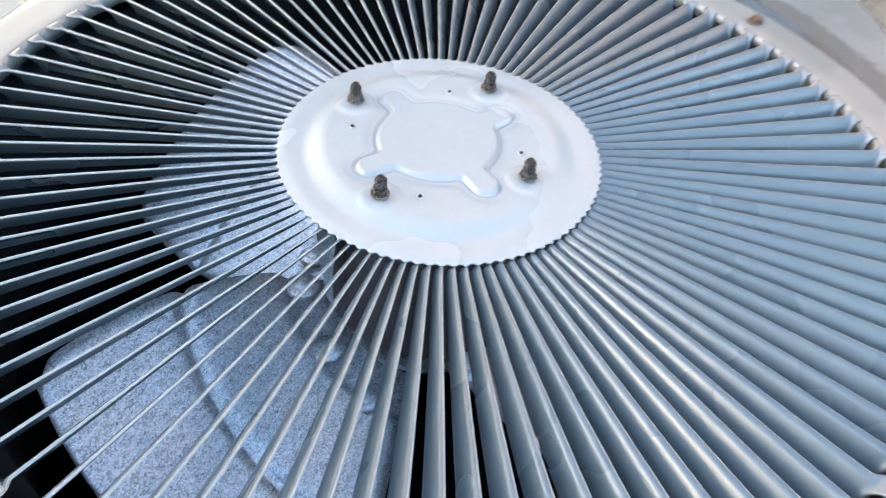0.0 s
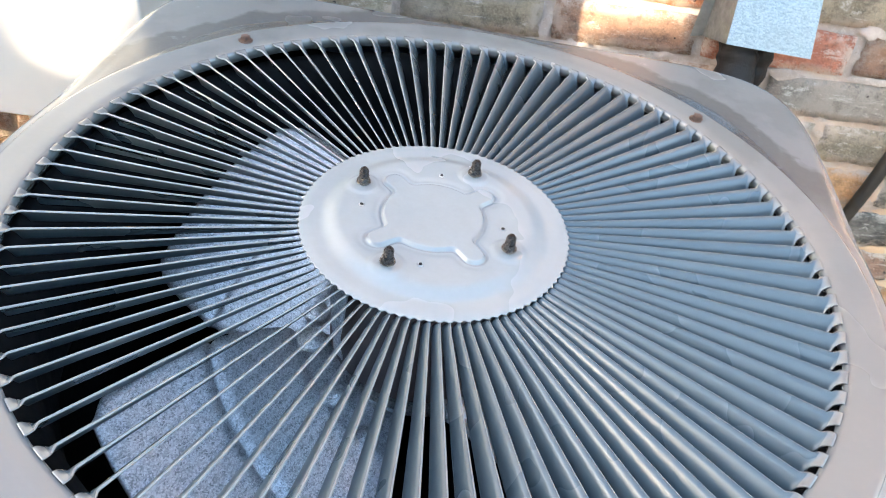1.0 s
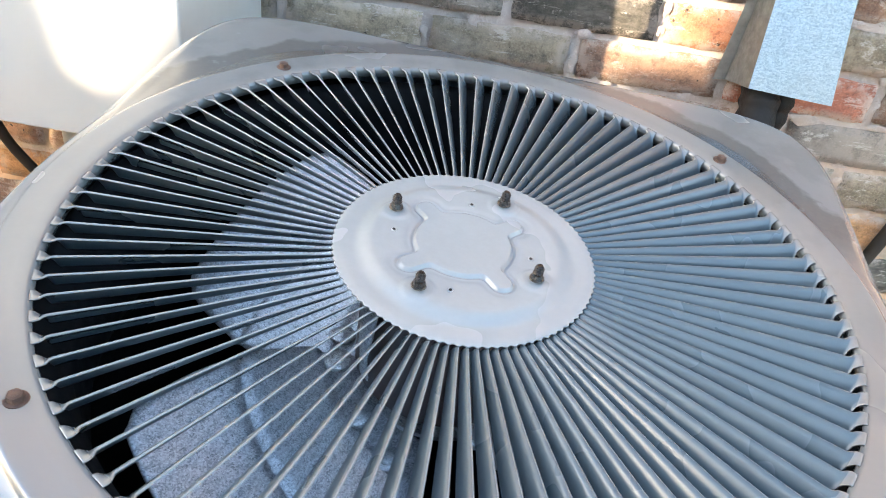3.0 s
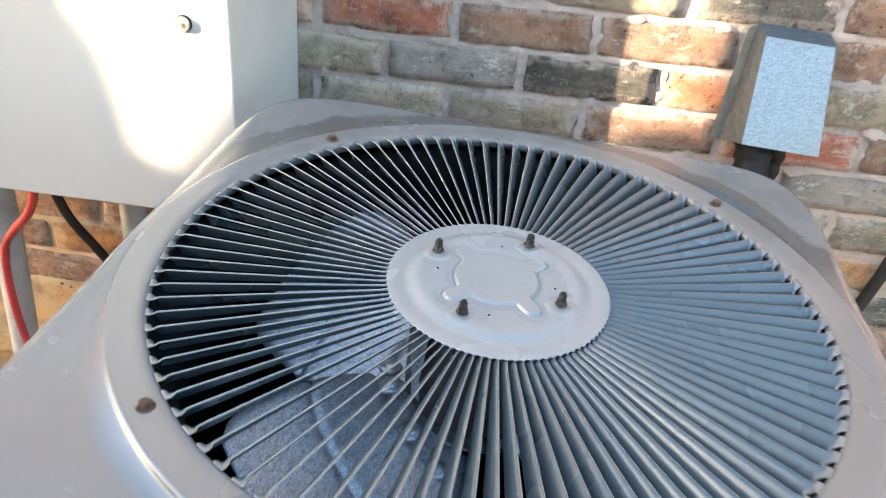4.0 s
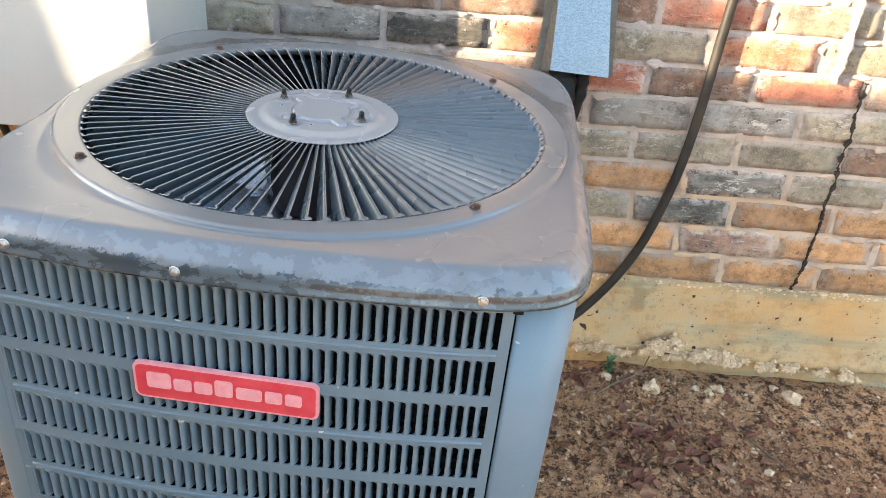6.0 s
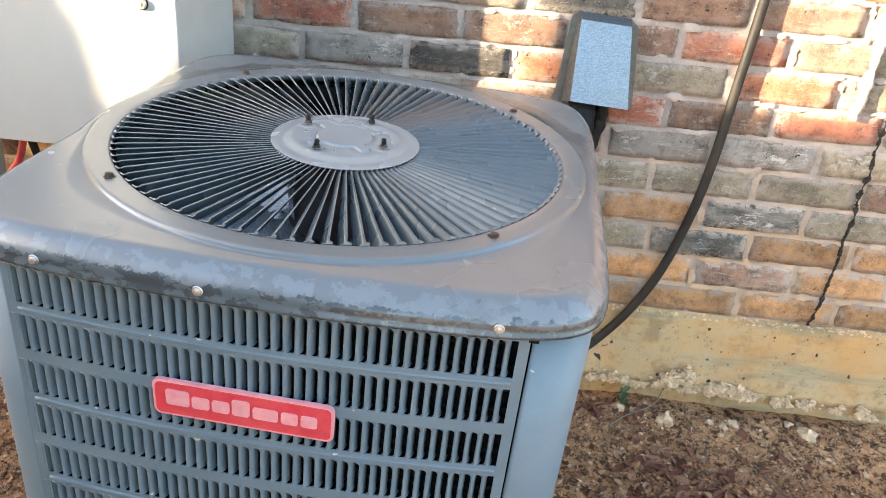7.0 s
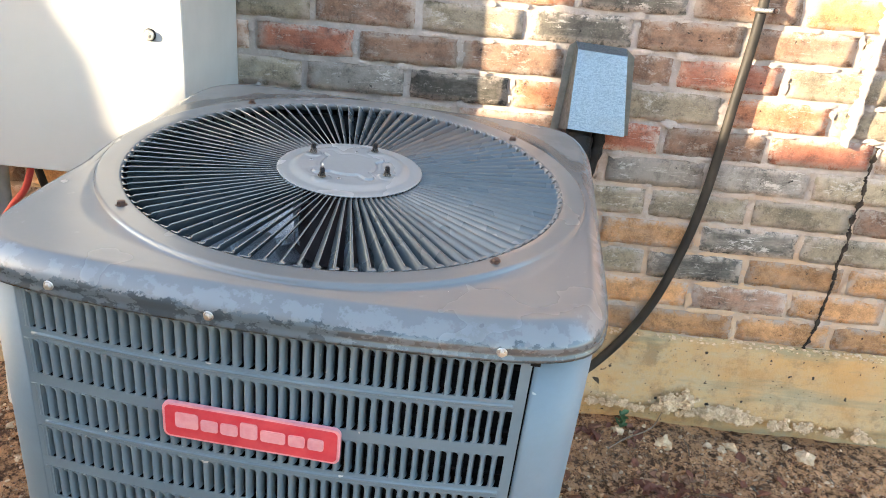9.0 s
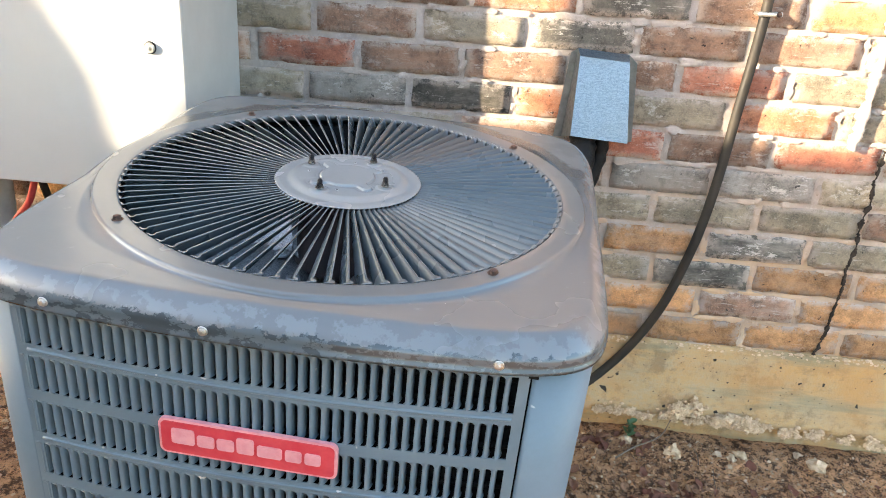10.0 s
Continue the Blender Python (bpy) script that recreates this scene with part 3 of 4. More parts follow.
# ---- coil behind the louvres, near-black so that the slots look deeply shaded
bm = bmesh.new()
pts = [outline(2 * math.pi * i / 96, 0.292, 0.302, 9) for i in range(96)]
sheet(bm, [[Vector((x, y, z)) for x, y in pts] for z in (-0.05, -DEPTH + 0.03)], 0.002, True)
coil = part("coil", bm, COIL, condenser, "finned coil, coloured near-black for the shade inside", True)
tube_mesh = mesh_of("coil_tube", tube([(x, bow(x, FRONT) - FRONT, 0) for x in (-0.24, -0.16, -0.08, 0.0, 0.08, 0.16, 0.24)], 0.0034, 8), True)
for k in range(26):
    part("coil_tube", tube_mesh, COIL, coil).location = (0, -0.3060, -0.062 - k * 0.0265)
bm = bmesh.new()
pts = [outline(2 * math.pi * i / 96, 0.306, 0.318) for i in range(96)]
rows = [[Vector((x * f, y * f, z)) for x, y in pts] for f, z in ((0.0001, -DEPTH + 0.012), (1.0, -DEPTH + 0.012), (1.0, -DEPTH - 0.005))]
sheet(bm, rows, 0.002, True)
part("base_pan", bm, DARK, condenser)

# the shroud's near-black colour deepens the shade in the well
# ---- fan under the grille
bm = bmesh.new()
sheet(bm, [[Vector((r * math.cos(2 * math.pi * i / 96), r * math.sin(2 * math.pi * i / 96), z)) for i in range(96)]
           for r, z in ((0.276, -0.020), (0.266, -0.026), (0.258, -0.045), (0.256, -0.115), (0.262, -0.135), (0.275, -0.145))], 0.002, True)
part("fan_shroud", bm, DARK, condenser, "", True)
motor = bmesh.new()
cyl(motor, pose(0, 0, -0.010), 0.066, 0.062, 0.010, 64)
cyl(motor, pose(0, 0, -0.062), 0.0685, 0.0685, 0.094, 64)
cyl(motor, pose(0, 0, -0.113), 0.060, 0.0685, 0.010, 64)
motor = part("fan_motor", motor, MOTOR, condenser, "dark brown motor can")
part("shaft", cyl(bmesh.new(), pose(0, 0, -0.130), 0.0075, 0.0075, 0.05, 20), NUT_STEEL, motor, "dull steel shaft")
bm = bmesh.new()
rows = []
for k in range(19):
    t = k / 18
    half = 0.0095 - 0.0045 * smoothstep(0.35, 0.75, t)
    rows.append([Vector((u * half + 0.004 * math.sin(t * 2.4), -0.0705 - 0.007 * math.sin(t * 2.6) + 0.0012 * noise.noise(Vector((u * 2, t * 9, 4))), -0.004 - 0.088 * t)) for u in (-1, -0.6, 0, 0.6, 1)])
strap = part("strap", sheet(bm, rows, 0.0009), BLADE_STEEL, motor, "crumpled galvanised steel strap", True)
strap.matrix_basis = Matrix.Rotation(radians(-46), 4, "Z")
BLADE_Z = -0.128


def fan_blade():
    """A broad pressed steel blade with a curved stiffening bead, rounded corners and a pitch."""
    bm = bmesh.new()
    rows = []
    for i in range(61):
        t = i / 60
        r = 0.055 + 0.180 * t
        corner = 1 - 0.10 * smoothstep(0.92, 1.0, t) ** 2
        lo, hi = -radians(20 + 25 * (1 - t)) * corner, radians(min(30, 19 + 26 * (1 - t))) * corner
        row = []
        for j in range(25):
            s = j / 24 * 2 - 1
            a = lo + (hi - lo) * j / 24
            pitch = 0.027 * t - math.sin(a) * r * 0.5
            bead = -0.0045 * math.exp(-((t - 0.60 - 0.05 * s) / 0.016) ** 2) - 0.006 * (1 - smoothstep(0.19, 0.23, t + 0.02 * s))
            row.append(Vector((r * math.cos(a), r * math.sin(a), pitch + bead + 0.004 * (1 - s * s) * t)))
        rows.append(row)
    sheet(bm, rows, 0.0016)
    return bm


BLADE_MESH = mesh_of("fan_blade", fan_blade(), True)
RIVET = bmesh.new()
bmesh.ops.create_uvsphere(RIVET, u_segments=16, v_segments=8, radius=0.0065, matrix=Matrix.Diagonal((1, 1, 0.5, 1)))
cyl(RIVET, pose(0, 0, -0.001), 0.0115, 0.0095, 0.003, 24)
RIVET = mesh_of("rivet", RIVET, True)
for a in (241, 151, 61, 331):
    blade = part("fan_blade", BLADE_MESH, BLADE_STEEL, condenser, "dull galvanised fan blade")
    blade.matrix_basis = Matrix.Translation((0, 0, BLADE_Z)) @ Matrix.Rotation(radians(a), 4, "Z")
    for rx, ry in ((0.068, -0.048), (0.087, 0.022), (0.084, -0.012)):
        s = part("rivet", RIVET, BLADE_STEEL, blade)
        s.location = (rx, ry, 0.0055 - 0.5 * ry)
bm = bmesh.new()
cyl(bm, pose(0, 0, BLADE_Z - 0.004), 0.062, 0.062, 0.004, 48)
cyl(bm, pose(0, 0, BLADE_Z + 0.006), 0.016, 0.014, 0.024, 24)
part("fan_hub", bm, BLADE_STEEL, condenser)

# ---- badge
def pill(x0, x1, z0, z1, r, y0, y1, n=6):
    bm = bmesh.new()
    pts = []
    for cx, cz, a0 in ((x1 - r, z1 - r, 0), (x0 + r, z1 - r, 90), (x0 + r, z0 + r, 180), (x1 - r, z0 + r, 270)):
        pts += [(cx + r * math.cos(radians(a0 + 90 * k / n)), cz + r * math.sin(radians(a0 + 90 * k / n))) for k in range(n + 1)]
    low, high = [bm.verts.new((x, y1, z)) for x, z in pts], [bm.verts.new((x, y0, z)) for x, z in pts]
    bm.faces.new(high)
    bm.faces.new(low[::-1])
    for i in range(len(pts)):
        j = (i + 1) % len(pts)
        bm.faces.new((low[i], low[j], high[j], high[i]))
    bmesh.ops.recalc_face_normals(bm, faces=bm.faces)
    return bm


BY = FRONT - 0.0052
badge = part("badge", pill(-0.1020, 0.0775, -0.1800, -0.1375, 0.0075, BY, FRONT - 0.0008), BADGE_PINK, condenser, "red badge with a pale raised border")
part("badge_field", pill(-0.0992, 0.0747, -0.1772, -0.1403, 0.0055, BY - 0.0008, BY + 0.001), BADGE_RED, badge, "red field of the badge")
x = -0.0885
for w, up, gap in ((0.0235, 0.0045, 0.0025), (0.0175, 0, 0.0025), (0.0175, 0, 0.0025), (0.0175, 0.0050, 0.0030), (0.0250, 0, 0.0030), (0.0165, 0, 0.0030), (0.0160, 0, 0.0)):
    part("badge_bar", pill(x, x + w, -0.1655, -0.1515 + up, 0.0030, BY - 0.0018, BY), BADGE_PINK, badge, "pale raised bar")
    x += w + gap


# ================================================================ the house wall
WALL_Y = 0.630
JX, JZ, BP, CP = -0.2182, 0.9278, 0.2114, 0.0676
SHIFT = {0: 0.05, 1: -0.03, 2: -0.02, 3: -0.04, 4: -0.05, 5: -0.05, 6: 0.0, 7: 0.03, 8: 0.04, 9: 0.06}
FOOT_TOP = JZ - 9.5 * CP

# ---- ground: one sheet, dense near the house, out to the horizon
def ground_z(x, y):
    near = math.exp(-((x - 0.5) ** 2 + (y - 0.3) ** 2) / 4)
    z = 0.012 * noise.noise(Vector((x * 3, y * 3, 0))) + 0.006 * noise.noise(Vector((x * 11, y * 11, 5))) + 0.0045 * noise.noise(Vector((x * 34, y * 34, 9))) + 0.003 * noise.noise(Vector((x * 90, y * 90, 3)))
    return z * near + 0.046 * smoothstep(0.1, 0.62, y) * smoothstep(-0.2, 0.6, x) * near


def axis_steps(lo, hi, fine0, fine1, step):
    v, out = lo, []
    while v < fine0:
        out.append(v)
        v = v + max(step, (fine0 - v) * 0.45)
        if fine0 - v < step:
            break
    v = fine0
    while v < fine1:
        out.append(v)
        v += step
    d = step
    while v < hi:
        out.append(v)
        d *= 1.7
        v += d
    return out + [hi]


gx = [-400, -100, -30, -10, -5, -3, -2] + axis_steps(-1.5, 400, -1.5, 1.7, 0.016)[1:]
gy = [-400, -100, -30, -10, -5, -3, -2, -1.5, -1.0] + axis_steps(-0.6, 400, -0.6, 0.68, 0.016)[1:]
verts = [(x, y, ground_z(x, y)) for y in gy for x in gx]
nx = len(gx)
faces = [(j * nx + i, j * nx + i + 1, (j + 1) * nx + i + 1, (j + 1) * nx + i) for j in range(len(gy) - 1) for i in range(nx - 1)]
me = bpy.data.meshes.new("ground")
me.from_pydata(verts, [], faces)
for p in me.polygons:
    p.use_smooth = True
me.materials.append(DIRT)
tagged(new("ground", me), "bare brown dirt with crumbs and litter", "ground", kind="structure")

# ---- concrete footing with a rough projecting lip
bm = bmesh.new()
rows = []
xs = [-4 + 0.03 * i for i in range(int(8.5 / 0.03) + 1)]
for z, y, amp in ((FOOT_TOP + 0.002, WALL_Y + 0.05, 0), (FOOT_TOP + 0.002, WALL_Y - 0.004, 0.003), (FOOT_TOP - 0.012, WALL_Y - 0.008, 0.005), (0.215, WALL_Y - 0.003, 0.002), (0.150, WALL_Y + 0.000, 0.002),
                  (0.105, WALL_Y - 0.003, 0.003), (0.088, WALL_Y - 0.004, 0.004), (0.081, WALL_Y + 0.004, 0.005), (0.077, WALL_Y + 0.016, 0.004), (0.03, WALL_Y + 0.018, 0.004), (-0.2, WALL_Y + 0.020, 0)):
    rows.append([Vector((x, y + amp * noise.noise(Vector((x * 14, z * 40, 1))) * 1.6, z + amp * noise.noise(Vector((x * 9, z * 30, 7))) * 1.2)) for x in xs])
sheet(bm, rows)
rows = [[Vector((x, WALL_Y + 0.3, z)) for x in (-4, 4.5)] for z in (FOOT_TOP, -0.2)]
sheet(bm, rows)
footing = tagged(part("footing", bm, CONCRETE, None, "", True), "stained concrete footing under the brick wall", "footing", kind="structure")

# ---- mortar body of the wall
bm = bmesh.new()
cols = [-4, -3, -2, -1.4] + [-1.2 + 0.011 * i for i in range(265)] + [2.2, 3, 4.5]
lines = [FOOT_TOP + 0.00845 * i for i in range(116)] + [FOOT_TOP + 0.00845 * 116 + 0.3, 2.75]
grid = [[Vector((x, WALL_Y + 0.0042 + (0.0026 * noise.noise(Vector((x * 16, z * 16, 4))) + 0.0026 * noise.noise(Vector((x * 45, z * 45, 8))) if abs(x - 0.3) < 1.4 else 0), z)) for x in cols] for z in lines]
sheet(bm, grid)
box(bm, -4, 4.5, WALL_Y + 0.03, WALL_Y + 0.25, FOOT_TOP, 2.75)
wall = tagged(part("wall_north", bm, MORTAR, None, "", True), "old brick house wall with pale uneven mortar", "wall", kind="structure")


def brick_mesh(length, seed, height=0.0568):
    """A worn brick: front face on a small grid, edges rounded back and chipped."""
    bm = bmesh.new()
    nx, nz = 8, 4
    rows = []
    for j in range(nz + 1):
        row = []
        for i in range(nx + 1):
            u, v = i / nx * 2 - 1, j / nz * 2 - 1
            x, z = u * length / 2, v * height / 2
            edge = max(abs(u) ** 30, abs(v) ** 14)
            x += 0.0046 * noise.noise(Vector((x * 40, z * 40, seed))) * (1 if abs(u) == 1 else 0.3)
            z += 0.0036 * noise.noise(Vector((x * 30, z * 40, seed + 50))) * (1 if abs(v) == 1 else 0.3)
            if abs(u) == 1 and abs(v) == 1:
                x, z = x * 0.99, z * 0.95
            y = 0.0018 * edge - 0.0030 * noise.noise(Vector((x * 26, z * 26, seed + 9)))
            row.append(Vector((x, y, z)))
        rows.append(row)
    vs = [[bm.verts.new(p) for p in row] for row in rows]
    for a, b in zip(vs, vs[1:]):
        for i in range(nx):
            bm.faces.new((a[i], a[i + 1], b[i + 1], b[i]))
    rim = vs[0] + [r[-1] for r in vs[1:]] + vs[-1][-2::-1] + [r[0] for r in vs[-2:0:-1]]
    back = [bm.verts.new((v.co.x, 0.045, v.co.z)) for v in rim]
    for i in range(len(rim)):
        j = (i + 1) % len(rim)
        bm.faces.new((rim[j], rim[i], back[i], back[j]))
    return mesh_of("brick", bm, True)


VARIANTS = 7
BRICK_MESHES = {key: [brick_mesh(BP - 0.0132, n + 10) for n in range(VARIANTS)] for key in BRICKS}
for key, meshes in BRICK_MESHES.items():
    for me in meshes:
        me.materials.append(BRICKS[key])
# kinds of brick, course by course; the first of each string lies at index -4
KINDS = {
    -4: "gbrgbbdrbgrbbg", -3: "bgbrbgbdbrgbrb", -2: "rbgbrbgbbrdbgr", -1: "bgbrbbodbtgbrb", 0: "gbrgbgdbbbgbrb", 1: "brgbrbbbrgbgrb", 2: "gbrgwdogogbgrg",
    3: "brbgggbrbrbgbr", 4: "bgrbggbwwggbrb", 5: "gbbgbgggggbgbr", 6: "btbtbgbtdgtbgt", 7: "tbbtbgggdttbtb", 8: "bttbttttbtttbt", 9: "tbttbtttttttbt",
}
pick = random.Random(4)
for r, kinds in KINDS.items():
    half = 0.5 if r % 2 else 0.0
    for i, key in enumerate(kinds):
        k = i - 4 + SHIFT.get(r, 0.0) - (half if r % 2 else 0)
        meshes = BRICK_MESHES[key]
        s = part("brick", meshes[pick.randrange(VARIANTS)], BRICKS[key], wall)
        s.location = (JX + (k + 0.5) * BP + pick.uniform(-0.002, 0.002), WALL_Y - 0.0018 + pick.uniform(-0.0015, 0.002), JZ - r * CP + pick.uniform(-0.001, 0.001))
        s.rotation_euler = (radians(pick.uniform(-1, 1)), radians(pick.uniform(-0.7, 0.7)), radians(pick.uniform(-0.6, 0.6)))
# the rest of the wall, past what can be picked apart
bm = bmesh.new()
for r in range(-27, 10):
    for i in range(-17, 23):
        near = r in KINDS and -4 <= i < 10
        if near:
            continue
        k = i - (0.5 if r % 2 else 0)
        x, z = JX + (k + 0.5) * BP, JZ - r * CP
        box(bm, x - 0.099, x + 0.099, WALL_Y - 0.004 + pick.uniform(0, 0.003), WALL_Y + 0.04, z - 0.028, z + 0.028)
tagged(part("far_bricks", bm, BRICKS["b"], wall), kind="stuff")

# ---- crack that runs down through the courses, and the mortar ridge above it
def ragged(points, width, y0, y1, seed, n=60):
    """A ragged upright band along a polyline on the wall."""
    bm = bmesh.new()
    pts = [Vector((p[0], 0, p[1])) for p in points]
    total = sum((b - a).length for a, b in zip(pts, pts[1:]))
    rows = []
    for i in range(n + 1):
        d = total * i / n
        for a, b in zip(pts, pts[1:]):
            if d <= (b - a).length + 1e-6:
                p = a.lerp(b, d / (b - a).length)
                break
            d -= (b - a).length
        j = 0.0035 * noise.noise(Vector((i * 0.15, seed, 0))) + 0.0012 * noise.noise(Vector((i * 0.37, seed, 5)))
        w = width * max(0.22, 0.75 + 1.3 * noise.noise(Vector((i * 0.11, seed, 3))) + 0.7 * noise.noise(Vector((i * 0.5, seed, 9))))
        rows.append([Vector((p.x + j - w, y1, p.z)), Vector((p.x + j - w * 0.5, y0, p.z)), Vector((p.x + j + w * 0.4, y0 + 0.001, p.z)), Vector((p.x + j + w, y1, p.z))])
    return sheet(bm, rows)


# the crack is a dark band over the bricks, its depth only in the colour
part("crack", ragged([(0.934, 0.752), (0.930, 0.690), (0.934, 0.640), (0.926, 0.598), (0.931, 0.545), (0.923, 0.493), (0.927, 0.450), (0.921, 0.405), (0.918, 0.345), (0.906, 0.290)], 0.0046, WALL_Y - 0.0072, WALL_Y - 0.0040, 3, 260), CRACK, wall, "dark band standing in for the shaded crack through the brickwork")
part("mortar_ridge", ragged([(0.890, 1.30), (0.884, 1.12), (0.882, 0.99), (0.879, 0.90), (0.876, 0.82), (0.870, 0.748)], 0.0120, WALL_Y - 0.0190, WALL_Y - 0.001, 8, 140), MORTAR, wall, "rough mortar ridge down the brickwork", True)


def lump(bm, centre, size, seed, flat=1.0, sub=2):
    ret = bmesh.ops.create_icosphere(bm, subdivisions=sub, radius=1)
    c = Vector(centre)
    for v in ret["verts"]:
        n = v.co.normalized()
        f = 1 + 0.75 * noise.noise(n * 1.9 + Vector((seed, 0, 0))) + 0.55 * noise.noise(n * 4.3 + Vector((0, seed, 0))) + 0.25 * noise.noise(n * 9 + Vector((0, 0, seed)))
        v.co = c + Vector((n.x * size * f, n.y * size * f * 0.8, n.z * size * f * flat))
    return bm


# ---- mortar smeared over the bricks' edges along the joints
rnd = random.Random(77)
bm = bmesh.new()
for k in range(460):
    r = rnd.randrange(-3, 10)
    x = rnd.uniform(-0.33, 1.25)
    z = JZ - (r + 0.5) * CP + rnd.uniform(-0.004, 0.004)
    first = len(bm.verts)
    lump(bm, (0, 0, 0), 1.0, rnd.random() * 90, 1.0, 2)
    bm.verts.ensure_lookup_table()
    wide, high = rnd.uniform(0.006, 0.024), rnd.uniform(0.0045, 0.0085)
    if rnd.random() < 0.25:
        half = 0.5 if r % 2 else 0.0
        x = JX + (math.floor((x - JX) / BP) + SHIFT.get(r, 0.0) - half) * BP + rnd.uniform(-0.003, 0.003)
        z, wide, high = JZ - r * CP + rnd.uniform(-0.02, 0.02), rnd.uniform(0.0045, 0.008), rnd.uniform(0.006, 0.018)
    bmesh.ops.transform(bm, matrix=Matrix.Translation((x, WALL_Y - 0.0012, z)) @ Matrix.Diagonal((wide, 0.0021, high * 0.85, 1)), verts=bm.verts[first:])
tagged(part("mortar_smears", bm, MORTAR, wall, "rough mortar smeared over the brick edges"), kind="stuff")

# ---- mortar droppings along the footing's lip
rnd = random.Random(21)
for cx, cz, size, count in ((0.655, 0.128, 0.017, 9), (0.625, 0.105, 0.012, 6), (0.745, 0.105, 0.016, 9), (0.79, 0.104, 0.016, 9), (0.82, 0.098, 0.012, 6), (0.68, 0.098, 0.010, 6), (0.57, 0.098, 0.009, 5), (0.52, 0.105, 0.011, 4), (0.48, 0.104, 0.011, 4), (0.90, 0.092, 0.012, 6), (0.95, 0.088, 0.010, 5), (1.02, 0.086, 0.008, 4), (1.09, 0.085, 0.012, 3)):
    bm = bmesh.new()
    for k in range(count * 9):
        lump(bm, (cx + rnd.gauss(0, size * 1.15), WALL_Y - 0.006 - rnd.random() * 0.018, cz + abs(rnd.gauss(0, size * 0.75)) - size * 0.75), size * rnd.uniform(0.16, 0.44) * (2.1 if k % 9 == 0 else 1.0), rnd.random() * 50, 0.85, 3 if k % 9 == 0 else 2)
    part("mortar_lump", bm, STONE, footing)

bm = bmesh.new()
for k in range(420):
    x = -0.2 + 1.75 * k / 420 + rnd.uniform(-0.004, 0.004)
    lump(bm, (x, WALL_Y - 0.006 + rnd.uniform(-0.002, 0.003), FOOT_TOP + 0.001 + rnd.uniform(-0.010, 0.003)), rnd.uniform(0.0012, 0.0045) * (1.6 if rnd.random() < 0.12 else 1.0), rnd.random() * 60, 0.6, 2)
tagged(part("mortar_fillet", bm, STONE, footing, "rough mortar squeezed out under the lowest bricks"), kind="stuff")

# ================================================================ things on the wall
# ---- cream electrical cabinet
CX1, CY0, CZ0 = -0.361, 0.352, 0.628
cabinet = empty("electrical_cabinet", Matrix.Translation((-0.70, 0.49, CZ0)), "large cream enamelled metal cabinet fixed to the brick wall", "cabinet")
inv = cabinet.matrix_basis.inverted()
bm = bmesh.new()
box(bm, -1.03, CX1, CY0 + 0.012, WALL_Y - 0.002, CZ0 + 0.003, 1.50, 0.004, 3)
bm.transform(inv)
part("body", bm, CREAM, cabinet, "cream enamelled body")
bm = bmesh.new()
box(bm, -1.034, CX1 + 0.002, CY0, CY0 + 0.014, CZ0, 1.504, 0.003, 3)
bm.transform(inv)
door = part("door", bm, CREAM, cabinet, "flat cream door")
bm = bmesh.new()
cyl(bm, pose(-0.416, CY0 - 0.0015, 0.887, 90), 0.0108, 0.0102, 0.003, 32)
part("gasket", bm, RUBBER, door, "dark gasket").data.transform(inv)
bm = bmesh.new()
cyl(bm, pose(-0.416, CY0 - 0.005, 0.887, 90), 0.0095, 0.0080, 0.006, 24)
cyl(bm, pose(-0.416, CY0 - 0.0085, 0.887, 90), 0.0035, 0.0030, 0.003, 6)
bm.transform(inv)
part("screw", bm, ZINC, door, "zinc fixing screw in a washer")

# ---- conduits and cords below the cabinet
def pipe_thing(name, points, radius, material, label, category, seg=16):
    ob = part(name, tube(points, radius, seg), material, None, "", True)
    return tagged(ob, label, category)


pipe_thing("conduit", [(-0.845, 0.52, 0.62), (-0.850, 0.52, 0.45), (-0.86, 0.52, 0.25), (-0.87, 0.51, -0.03)], 0.024, PVC, "grey plastic conduit rising from the dirt into the cabinet", "conduit")
pipe_thing("conduit", [(-0.625, 0.54, 0.62), (-0.625, 0.54, 0.45), (-0.63, 0.54, 0.2), (-0.63, 0.53, -0.03)], 0.021, PVC, "grey conduit rising from the dirt beside a red cord", "conduit")
pipe_thing("red_cord", [(-0.675, 0.385, 0.635), (-0.70, 0.39, 0.575), (-0.755, 0.42, 0.52), (-0.80, 0.445, 0.46), (-0.81, 0.45, 0.345), (-0.79, 0.45, 0.20), (-0.75, 0.45, 0.01)], 0.0065, RED_HOSE, "red flexible cord hanging from the cabinet", "cord")
pipe_thing("black_cord", [(-0.765, 0.52, 0.615), (-0.74, 0.53, 0.50), (-0.70, 0.545, 0.42), (-0.64, 0.55, 0.33), (-0.56, 0.55, 0.24), (-0.48, 0.55, 0.16)], 0.008, CABLE, "black cord hanging from the cabinet", "cord")

# ---- galvanised hood over the pipe hole
hood = empty("pipe_cover", Matrix.Translation((0.365, WALL_Y, 0.745)), "galvanised sheet-metal hood over a pipe hole in the brick", "pipe cover")
inv = hood.matrix_basis.inverted()


def plate(points, thick=0.0012):
    bm = bmesh.new()
    bm.faces.new([bm.verts.new(p) for p in points])
    bmesh.ops.solidify(bm, geom=bm.faces[:], thickness=thick)
    bm.transform(inv)
    return bm


